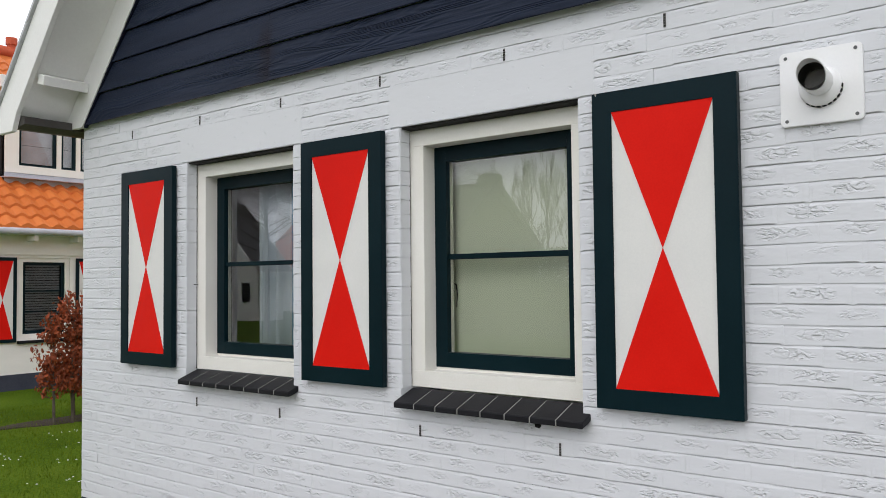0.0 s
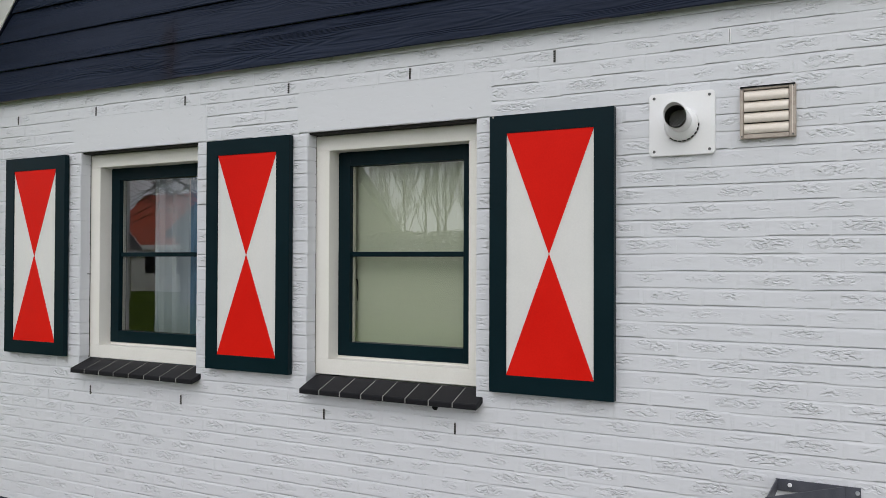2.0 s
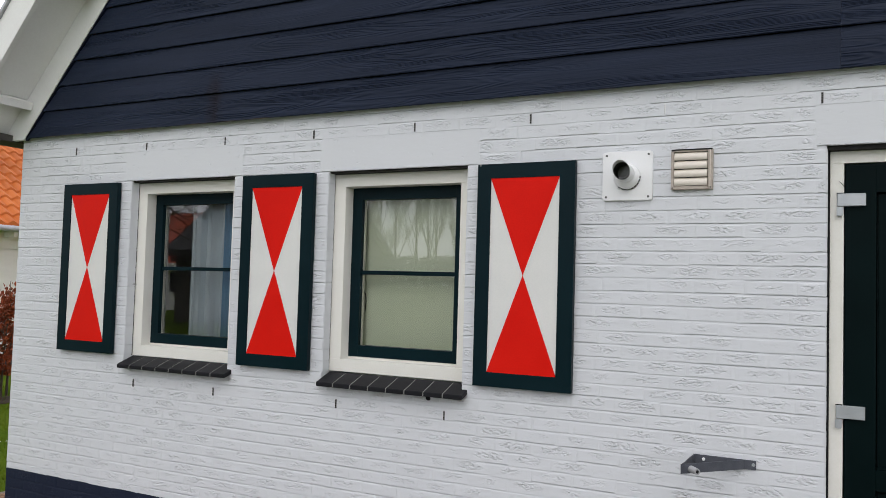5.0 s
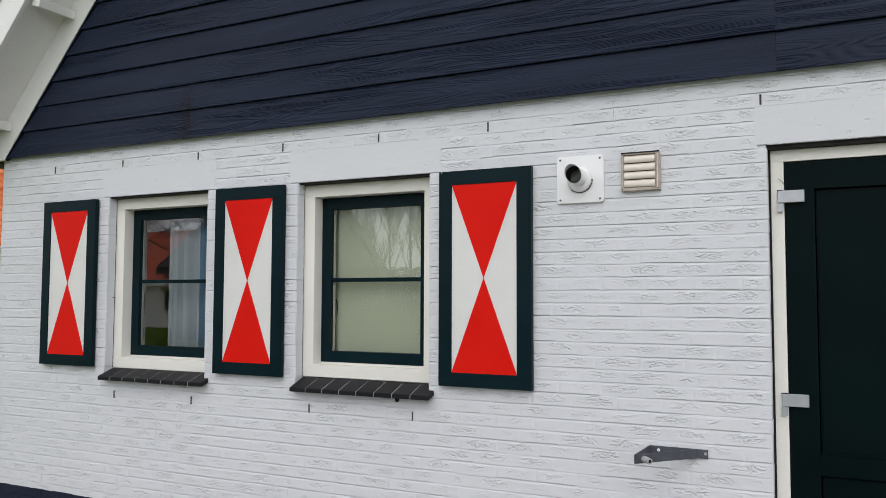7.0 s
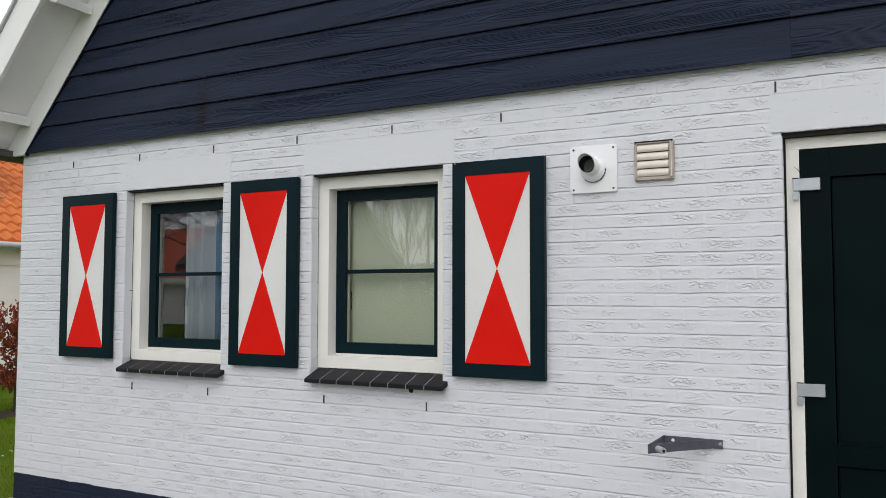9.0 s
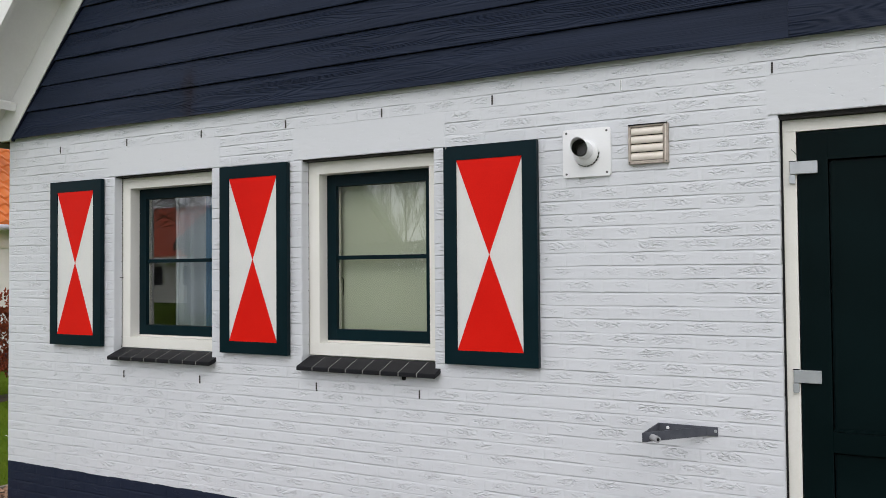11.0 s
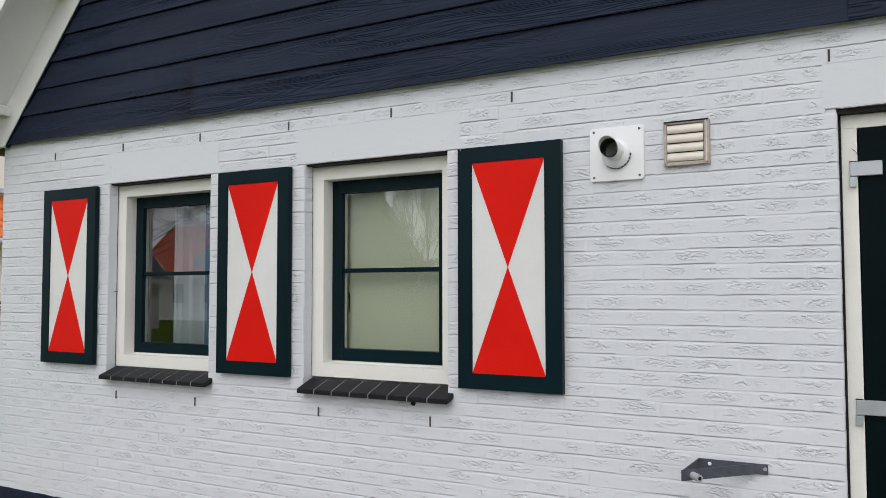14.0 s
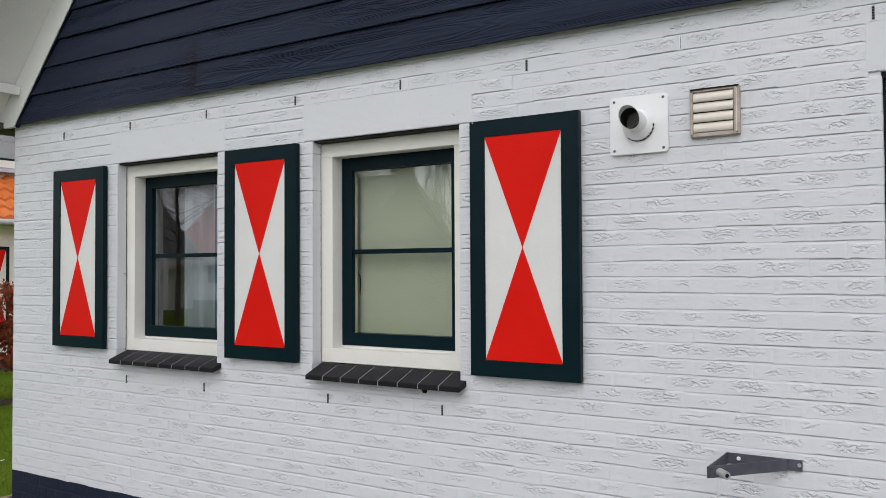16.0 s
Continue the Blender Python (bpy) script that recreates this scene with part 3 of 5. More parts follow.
def shutter(x0, w=0.514):
    s = thing("shutter", (x0, 0, 1.184), "dark blue-green framed shutter painted with red and white hourglass triangles", "shutter", "hourglass shutters")
    h, r = 1.114, 0.0735
    y0, y1 = -0.040, -0.010
    bm = bmesh.new()
    ring = []
    for y in (y0, y1):
        ring.append([bm.verts.new((x, y, z)) for x, z in ((0, 0), (w, 0), (w, h), (0, h))])
        ring.append([bm.verts.new((x, y, z)) for x, z in ((r, r - 0.002), (w - r - 0.005, r - 0.002), (w - r - 0.005, h - r), (r, h - r))])
    for k in range(4):
        q = (k + 1) % 4
        for o, i in ((ring[0], ring[1]), (ring[3], ring[2])):
            bm.faces.new((o[k], o[q], i[q], i[k]))
        bm.faces.new((ring[0][k], ring[0][q], ring[2][q], ring[2][k]))
        bm.faces.new((ring[1][k], ring[1][q], ring[3][q], ring[3][k]))
    soften(bm, 0.0014, 2)
    part("frame", bm, GREEN, s, "dark blue-green painted frame")
    a, b, c, d = r, w - r - 0.005, r - 0.002, h - r
    mx, mz = (a + b) / 2, (c + d) / 2
    for nm, pts, m, lab in (("red_triangle", [(a, d), (b, d), (mx, mz)], RED, "bright red painted triangle"), ("red_triangle", [(a, c), (mx, mz), (b, c)], RED, "bright red painted triangle"),
                            ("white_triangle", [(a, c), (a, d), (mx, mz)], PANEL_WHITE, "white painted triangle"), ("white_triangle", [(b, c), (mx, mz), (b, d)], PANEL_WHITE, "white painted triangle")):
        bm = bmesh.new()
        prism(bm, pts, -0.0368 if m is RED else -0.0335, -0.014)
        part(nm, bm, m, s, lab)
    slab("batten", (0.06, w - 0.06, -0.010, 0.004, 0.12, 0.18), GREEN, s, "hidden fixing batten")
    slab("batten", (0.06, w - 0.06, -0.010, 0.004, h - 0.18, h - 0.12), GREEN, s, "hidden fixing batten")
    return s


one = shutter(0.472)
one.location.z = 1.178
copy_thing(one, pose(2.031, 0, 1.181))
chipped = copy_thing(one, pose(3.565, 0, 1.184))
tagged(chipped, "dark green hourglass shutter with a paint chip at its corner")
bm = bmesh.new()
prism(bm, [(0.012, 1.1142), (0.020, 1.1142), (0.019, 1.106), (0.0155, 1.102), (0.013, 1.108)], -0.0406, -0.036)
part("paint_chip", bm, GROUT, chipped, "pale chip in the paint")

# ---- flue terminal ----
fl = thing("flue_terminal", (4.3235, 0, 2.2155), "white plastic wall plate with an outlet pipe and dark grille", "vent")
bm = bmesh.new()
rim = []
for cx, cz, a0 in ((0.1035, 0.1015, 0), (-0.1035, 0.1015, 90), (-0.1035, -0.1015, 180), (0.1035, -0.1015, 270)):
    rim += [(cx + 0.014 * math.cos(radians(a0 + q)), cz + 0.014 * math.sin(radians(a0 + q))) for q in (0, 22.5, 45, 67.5, 90)]
prism(bm, rim, -0.018, 0.002)
soften(bm, 0.002, 2, 60)
part("plate", bm, PLASTIC, fl, smooth=True)
bm = bmesh.new()
tube(bm, [(0, -0.016, -0.003), (0, -0.022, -0.003), (0, -0.030, -0.003), (0, -0.042, -0.003)], [0.060, 0.062, 0.060, 0.045], 40)
part("flange", bm, PLASTIC, fl, "white ring round the pipe", smooth=True)
for k in range(9):
    a = radians(-125 + 15 * k)
    bm = bmesh.new()
    cx, cz, ux, uz = 0.0615 * math.cos(a), 0.0615 * math.sin(a) - 0.003, -math.sin(a), math.cos(a)
    prism(bm, [(cx - 0.0055 * ux - 0.001 * uz, cz - 0.0055 * uz + 0.001 * ux), (cx + 0.0055 * ux - 0.001 * uz, cz + 0.0055 * uz + 0.001 * ux),
               (cx + 0.0055 * ux + 0.0022 * uz, cz + 0.0055 * uz - 0.0022 * ux), (cx - 0.0055 * ux + 0.0022 * uz, cz - 0.0055 * uz - 0.0022 * ux)], -0.0275, -0.0185)
    part("slot", bm, DARK, fl, "dark slot in the ring")
bm = bmesh.new()
sides, R0, R1 = 40, 0.0415, 0.0388
rings = []
for rad, deep in ((R0, 0), (R0, 1), (R1, 1), (R1, 0)):
    ring = []
    for i in range(sides):
        a = 2 * math.pi * i / sides
        y = -0.016 if not deep else -0.128 - 0.030 * math.sin(a)
        ring.append(bm.verts.new((rad * math.cos(a), y, rad * math.sin(a) + 0.004 + (-y) * 0.07)))
    rings.append(ring)
for r, s in zip(rings, rings[1:]):
    for i in range(sides):
        bm.faces.new((r[i], r[(i + 1) % sides], s[(i + 1) % sides], s[i]))
pipe = part("pipe", bm, PLASTIC, fl, "white outlet pipe", smooth=True)
bm = bmesh.new()
bmesh.ops.create_circle(bm, cap_ends=True, segments=32, radius=0.0385, matrix=Matrix.Translation((0, -0.035, 0.006)) @ Matrix.Rotation(radians(90), 4, "X"))
part("backing", bm, DARK, pipe, "dark inside of the pipe")
bm = bmesh.new()
tube(bm, [(0, -0.036, 0.0065), (0, -0.118, 0.0125)], [0.0384, 0.0384], 32, False)
part("liner", bm, STRIP, pipe, "dark grey inner liner", smooth=True)
bm = bmesh.new()
for k in range(-4, 5):
    q = k * 0.0088
    half = math.sqrt(max(0, 0.0378 ** 2 - q * q))
    for u, v in (((q - half) * 0.7071, (q + half) * 0.7071),):
        tube(bm, [((q - half) * 0.7071, -0.060, 0.008 + (q + half) * 0.7071), ((q + half) * 0.7071, -0.060, 0.008 + (q - half) * 0.7071)], [0.0011, 0.0011], 5)
        tube(bm, [((q - half) * 0.7071, -0.0585, 0.008 - (q + half) * 0.7071), ((q + half) * 0.7071, -0.0585, 0.008 - (q - half) * 0.7071)], [0.0011, 0.0011], 5)
part("grille", bm, WEEP, pipe, "wire grille")
for sx in (-1, 1):
    for sz in (-1, 1):
        bm = bmesh.new()
        tube(bm, [(sx * 0.099, -0.016, sz * 0.0985), (sx * 0.099, -0.0195, sz * 0.0985)], [0.0062, 0.0052], 12)
        part("screw", bm, SCREW, fl, "dark screw head")

# ---- louvre vent ----
lv = thing("louvre_vent", (4.6175, 0, 2.2345), "champagne metal louvre vent with four flaps", "vent")
W2, H2 = 0.0915, 0.091
for nm, d in (("frame_side", (-W2, -W2 + 0.013, -0.024, 0.003, -H2, H2)), ("frame_side", (W2 - 0.022, W2, -0.024, 0.003, -H2, H2)), ("frame_top", (-W2 + 0.013, W2 - 0.022, -0.024, 0.003, H2 - 0.011, H2)), ("frame_bottom", (-W2 + 0.013, W2 - 0.022, -0.024, 0.003, -H2, -H2 + 0.016))):
    slab(nm, d, LOUVRE_EDGE, lv, "tarnished metal frame", 0.002)
# Shade line under the vent's top edge, made as a dark bar.
slab("top_shade", (-W2 + 0.002, W2 - 0.002, -0.0275, -0.0245, H2 - 0.004, H2 + 0.0015), DARK, lv, "dark bar painted as the shade along the top")
slab("side_bead", (W2 - 0.0125, W2 - 0.0095, -0.0262, -0.0245, -H2 + 0.012, H2 - 0.005), LOUVRE, lv, "pale bead on the frame")
slab("backing", (-W2 + 0.01, W2 - 0.02, -0.006, 0.002, -H2 + 0.01, H2 - 0.01), DARK, lv, "dark opening behind the flaps")
for k in range(4):
    zt = H2 - 0.013 - 0.0385 * k
    bm = bmesh.new()
    pr = [(-0.010, zt + 0.001), (-0.018, zt - 0.001), (-0.024, zt - 0.008), (-0.0275, zt - 0.018), (-0.0280, zt - 0.028), (-0.0245, zt - 0.0355), (-0.008, zt - 0.0345)]
    lo, hi = [bm.verts.new((-W2 + 0.0145, y, z)) for y, z in pr], [bm.verts.new((W2 - 0.0235, y, z)) for y, z in pr]
    bm.faces.new(lo), bm.faces.new(hi[::-1])
    for i in range(7):
        bm.faces.new((lo[i], hi[i], hi[(i + 1) % 7], lo[(i + 1) % 7]))
    part("slat", bm, LOUVRE, lv, "pale rounded metal flap", smooth=True)
for sx in (-W2 + 0.007, W2 - 0.009):
    for sz in (-H2 + 0.008, H2 - 0.007):
        bm = bmesh.new()
        tube(bm, [(sx, -0.023, sz), (sx, -0.026, sz)], [0.0035, 0.003], 10)
        part("screw", bm, SCREW, lv, "small screw")

# ---- folding wall bracket ----
br = thing("wall_bracket", (4.64, 0, 0.945), "grey steel triangular bracket fixed to the brick wall", "bracket")


def strap(bm, a, b, h0, h1, t=0.004):
    d = (Vector(b) - Vector(a)).normalized()
    nrm = Vector((-d.y, d.x)) * t
    pts = [Vector(a), Vector(b), Vector(b) + nrm, Vector(a) + nrm]
    lo, hi = [bm.verts.new((p.x, p.y, h0)) for p in pts], [bm.verts.new((p.x, p.y, h1)) for p in pts]
    bm.faces.new(lo), bm.faces.new(hi[::-1])
    for i in range(4):
        bm.faces.new((lo[i], lo[(i + 1) % 4], hi[(i + 1) % 4], hi[i]))


bm = bmesh.new()
strap(bm, (0.0, -0.012), (0.262, -0.012), -0.020, 0.020)
part("wall_plate", bm, IRON, br)
bm = bmesh.new()
strap(bm, (0.002, -0.013), (-0.002, -0.270), -0.020, 0.020)
part("arm", bm, IRON, br)
bm = bmesh.new()
strap(bm, (-0.002, -0.272), (0.215, -0.018), -0.020, 0.020)
part("arm", bm, IRON, br)
bm = bmesh.new()
tube(bm, [(0.030, -0.236, -0.002), (0.062, -0.268, -0.004)], [0.0145, 0.0135], 20)
part("pipe_stub", bm, STUB, br, "light grey pipe stub", smooth=True)
bm = bmesh.new()
tube(bm, [(0.0622, -0.2682, -0.004), (0.0626, -0.2686, -0.004)], [0.007, 0.007], 14)
part("bore", bm, DARK, br, "dark bore of the stub")
for x, m in ((0.045, PLASTIC), (0.252, HINGE)):
    bm = bmesh.new()
    tube(bm, [(x, -0.012, 0.002), (x, -0.0185, 0.002)], [0.0075, 0.006], 12)
    part("screw", bm, m, br, "pale screw head")

# ---- door ----
dr = thing("door_1", (0, 0, 0), "very dark green panelled door in a cream frame", "door", kind="structure")
for nm, d in (("jamb", (5.180, 5.234, 0.055, 0.17, 0.0, 2.246)), ("jamb", (6.124, 6.178, 0.055, 0.17, 0.0, 2.246)), ("frame_head", (5.180, 6.178, 0.055, 0.17, 2.246, 2.298))):
    slab(nm, d, CREAM, dr, "cream painted door frame member", 0.0014)
slab("head_strip", (5.170, 6.188, 0.016, 0.072, 2.299, 2.3175), STRIP, dr, "dark strip above the frame")
slab("side_gap", (5.1690, 5.1795, 0.045, 0.16, 0.0, 2.298), DARK, dr, "dark gap beside the frame")
leaf = thing("leaf", (0, 0, 0), "", "")
leaf.parent = dr
L0, L1, P0, P1 = 5.239, 6.119, 5.356, 6.004
for nm, d in (("stile", (L0, P0, 0.058, 0.10, 0.06, 2.241)), ("stile", (P1, L1, 0.058, 0.10, 0.06, 2.241)), ("rail", (P0, P1, 0.058, 0.10, 2.120, 2.241)), ("rail", (P0, P1, 0.058, 0.10, 0.885, 0.970)), ("rail", (P0, P1, 0.058, 0.10, 0.06, 0.20))):
    slab(nm, d, DOOR, leaf, "", 0.0006)
for z0, z1 in ((0.970, 2.120), (0.20, 0.885)):
    slab("panel", (P0 + 0.004, P1 - 0.004, 0.074, 0.09, z0 + 0.004, z1 - 0.004), DOOR, leaf, "", 0.006)
    slab("bead", (P0, P1, 0.060, 0.074, z0 - 0.001, z0 + 0.012), DOOR, leaf, "", 0.004)
bm = bmesh.new()
tube(bm, [(6.05, 0.055, 1.05), (6.05, 0.01, 1.05), (5.94, 0.01, 1.05)], [0.01, 0.01, 0.009], 10)
part("door_handle", bm, HINGE, leaf, "metal lever handle", smooth=True)
for z in (2.062, 1.171):
    h = thing("hinge", (0, 0, 0), "zinc strap hinge", "")
    h.parent = dr
    slab("strap", (5.208, 5.317, 0.040, 0.0575, z, z + 0.054), HINGE, h, "", 0.002)
    # The shade outlining the hinge is a solid dark bar.
    slab("hinge_shade", (5.206, 5.232, 0.0415, 0.0545, z + 0.0545, z + 0.0575), DARK, h, "dark bar painted as the shade over the hinge")
    slab("knuckle", (5.206, 5.230, 0.036, 0.0545, z - 0.042, z - 0.003), HINGE, h, "", 0.003)

# ---- hook beside the window ----
nail = thing("wall_hook", (1.070, 0.045, 1.632), "small dark metal hook beside the window frame", "hook")
bm = bmesh.new()
tube(bm, [(0.006, 0.022, 0), (0.004, 0.004, 0.001), (-0.005, -0.010, 0.0), (-0.010, -0.008, 0.006)], [0.0024, 0.0024, 0.0022, 0.0015], 8)
part("shank", bm, SCREW, nail, smooth=True)
nest = thing("cable_end", (3.30, 0, 1.092), "small dark crumb of mortar under the sill", "debris")
bm = bmesh.new()
bmesh.ops.create_icosphere(bm, subdivisions=2, radius=0.012, matrix=Matrix.Diagonal((1.3, 1, 1, 1)))
for v in bm.verts:
    v.co += v.co.normalized() * noise.noise(v.co * 120) * 0.006
part("crumb", bm, DARK, nest)
wire = thing("wire_end", (5.224, 0.054, 2.15), "short bent dark wire on the door frame", "wire")
bm = bmesh.new()
tube(bm, [(0.012, 0.0, -0.006), (0.004, -0.004, 0.006), (-0.010, -0.006, 0.020)], [0.0013, 0.0013, 0.0010], 6)
part("strand", bm, SCREW, wire, smooth=True)

# ---- open joints for ventilation ----
WEEPS = [(0.53 + 0.66 * k, 2.4945) for k in range(9)] + [(1.167, 0.9775), (1.836, 0.9775), (2.724, 0.985), (3.394, 0.985)]


def weep(x, z, coat=WEEP, label="narrow weathered grey vent in an open brick joint"):
    w = thing("weep_vent", (x, 0, z), label, "vent", "weep vents")
    slab("housing", (-0.0042, 0.0042, -0.0056, 0.007, 0.003, 0.051), coat, w)
    for k in range(5):
        slab("fin", (-0.0036 if coat is WEEP else -0.0012, 0.0036 if coat is WEEP else 0.0012, -0.0072, -0.0056, 0.005 + k * 0.0092, 0.010 + k * 0.0092), STRIP, w, "dark slit")
    return w


seed_weep = weep(*WEEPS[0])
for n, (x, z) in enumerate(WEEPS[1:]):
    if n == 5:
        weep(x, z, PLASTIC, "narrow vent painted over white with small dark slits")
    else:
        copy_thing(seed_weep, pose(x, 0, z))

# ---- border of wood chips along the wall ----
bm = bmesh.new()
box(bm, -0.46, XR + 0.4, -0.30, 0.006, -0.05, 0.012)
box(bm, -0.46, XL - 0.002, 0.0065, 6.0, -0.05, 0.012)
plain("soil_bed", bm, SOIL, "dark soil bed along the house wall", "soil")
rng = random.Random(11)
bm = bmesh.new()
for k in range(8200):
    if k < 2600:
        x, y = rng.uniform(-0.45, 3.2), rng.uniform(-0.29, -0.012)
    elif k < 5200:
        x, y = rng.uniform(-0.45, -0.05), rng.uniform(-0.29, 2.2)
    else:
        x, y = rng.uniform(3.2, XR + 0.38), rng.uniform(-0.29, -0.012)
    a, b, c = rng.uniform(0.008, 0.024), rng.uniform(0.005, 0.011), rng.uniform(0.002, 0.005)
    m = Matrix.LocRotScale((x, y, rng.uniform(0.012, 0.03)), Euler((rng.uniform(-0.5, 0.5), rng.uniform(-0.5, 0.5), rng.uniform(0, 6.3))), (1, 1, 1))
    vs = [bm.verts.new(m @ Vector(p)) for p in ((-a, -b * 0.6, 0), (a * 0.8, -b, 0), (a, b * 0.7, 0), (-a * 0.7, b, 0), (0, 0, c * 2))]
    for q in ((0, 1, 4), (1, 2, 4), (2, 3, 4), (3, 0, 4)):
        bm.faces.new([vs[i] for i in q])
tagged(new("wood_chips", mesh_of("wood_chips", bm, CHIP)), "reddish tan wood chip mulch along the wall", "mulch", kind="stuff")


def edging(x0, x1, y0, y1):
    bm = bmesh.new()
    box(bm, x0, x1, y0, y1, -0.05, 0.020)
    soften(bm, 0.006, 2)
    return plain("edging", bm, KERB, "low weathered concrete edging strip", "edging")


for k in range(9):
    edging(-0.46 + k * 0.95, -0.465 + (k + 1) * 0.95, -0.355, -0.302)
for k in range(6):
    edging(-0.515, -0.462, -0.355 + k * 0.95, -0.36 + (k + 1) * 0.95)

# ---- the neighbouring house ----
NX, NY0, NY1 = -8.3, -1.6, 11.2
NE, NS, NR = 2.50, 0.85, 4.7
nb = thing("neighbour_house", (NX, (NY0 + NY1) / 2, 0), "white brick cottage with orange pantile roof and dormer", "house")
OY = (NY0 + NY1) / 2


def at_nb(dims):
    a, b, c, d, e, f = dims
    return (a - NX, b - NX, c - OY, d - OY, e, f)


def nslab(name, dims, material, label="", edge=0.0, parent=None):
    return slab(name, at_nb(dims), material, parent or nb, label, edge)


N_OPEN = [(0.35, 1.17), (3.378, 4.195), (6.4, 7.2), (8.6, 9.4)]
NZ0, NZ1 = 0.80, 2.085
bm = bmesh.new()
y = NY0
for a, b in N_OPEN:
    box(bm, *at_nb((NX - 0.28, NX, y, a, 0, NE)))
    box(bm, *at_nb((NX - 0.28, NX, a, b, 0, NZ0)))
    box(bm, *at_nb((NX - 0.28, NX, a, b, NZ1, NE)))
    y = b
box(bm, *at_nb((NX - 0.28, NX, y, NY1, 0, NE)))
box(bm, *at_nb((NX - 9.0, NX - 8.7, NY0, NY1, 0, NE)))
for ya, yb in ((NY0, NY0 + 0.28), (NY1 - 0.28, NY1)):
    pts = [(NX - 8.7, 0.0), (NX - 0.282, 0.0), (NX - 0.282, NE), (NX - 4.5, NE + 0.85 * 4.2), (NX - 8.7, NE)]
    prism(bm, [(px - NX, pz) for px, pz in pts], ya - OY, yb - OY)
part("wall", bm, WALL_FAR, nb, "white painted brick wall")
nslab("plinth", (NX, NX + 0.015, NY0, NY1, 0, 0.25), PLINTH_FAR, "dark painted plinth")
# No room is built here: a near-black sheet gives the indoor darkness.
nslab("inside", (NX - 0.75, NX - 0.7, NY0 + 0.3, NY1 - 0.3, 0, 2.4), DARK, "dark sheet standing in for the unlit room behind the windows")
nslab("fascia", (NX, NX + 0.03, NY0, NY1, 2.13, 2.44), WALL_FAR, "cream eaves board")
nslab("eaves_soffit", (NX, NX + 0.34, NY0 - 0.2, NY1 + 0.2, 2.44, 2.47), VERGE, "white eaves soffit")
bm = bmesh.new()
tube(bm, [(0.36, NY0 - 0.2 - OY, 2.485), (0.36, NY1 + 0.2 - OY, 2.485)], [0.055, 0.055], 10)
part("gutter", bm, LEAD, nb, "grey gutter along the eaves", smooth=True)
yy = NY0 + 0.2
while yy < NY1:
    nslab("rafter_end", (NX + 0.03, NX + 0.30, yy - 0.035, yy + 0.035, 2.345, 2.438), VERGE, "white rafter end", 0.004)
    yy += 0.70
for a, b in N_OPEN:
    w = thing("window", (0, 0, 0), "cream window frame with dark blind", "")
    w.parent = nb
    for nm, d in (("jamb", (NX - 0.10, NX - 0.03, a, a + 0.07, NZ0 + 0.07, NZ1 - 0.07)), ("jamb", (NX - 0.10, NX - 0.03, b - 0.07, b, NZ0 + 0.07, NZ1 - 0.07)), ("head", (NX - 0.10, NX - 0.03, a, b, NZ1 - 0.07, NZ1)), ("bottom", (NX - 0.10, NX - 0.03, a, b, NZ0, NZ0 + 0.07))):
        nslab(nm, d, CREAM, "", 0.004, w)
    for nm, d in (("stile", (NX - 0.11, NX - 0.06, a + 0.07, a + 0.12, NZ0 + 0.07, NZ1 - 0.07)), ("stile", (NX - 0.11, NX - 0.06, b - 0.12, b - 0.07, NZ0 + 0.07, NZ1 - 0.07)), ("rail", (NX - 0.11, NX - 0.06, a + 0.12, b - 0.12, NZ1 - 0.12, NZ1 - 0.07)), ("rail", (NX - 0.11, NX - 0.06, a + 0.12, b - 0.12, NZ0 + 0.07, NZ0 + 0.12)), ("rail", (NX - 0.10, NX - 0.07, a + 0.12, b - 0.12, 1.54, 1.565)), ("rail", (NX - 0.10, NX - 0.07, a + 0.12, b - 0.12, 1.21, 1.235))):
        nslab(nm, d, GREEN, "dark green casement", 0.0, w)
    pn = nslab("pane", (NX - 0.095, NX - 0.09, a + 0.12, b - 0.12, NZ0 + 0.12, NZ1 - 0.12), GLASS_FAR, "reflecting glass", 0.0, w)
    pn.visible_shadow = False
    pn.data.materials.append(CLEAR)
    for f in pn.data.polygons:
        f.material_index = 0 if f.normal.x > 0.9 else 1
    bm = bmesh.new()
    for j in range(26):
        zz = NZ0 + 0.13 + j * 0.042
        box(bm, *at_nb((NX - 0.155, NX - 0.13, a + 0.08, b - 0.08, zz, zz + 0.028)))
    tagged(part("blind_slats", bm, SLAT, w, "dark venetian blind"), kind="stuff")
    nslab("sill", (NX - 0.02, NX + 0.06, a - 0.03, b + 0.03, NZ0 - 0.075, NZ0 - 0.03), SILL_TILE, "dark tiled sill", 0.004, w)


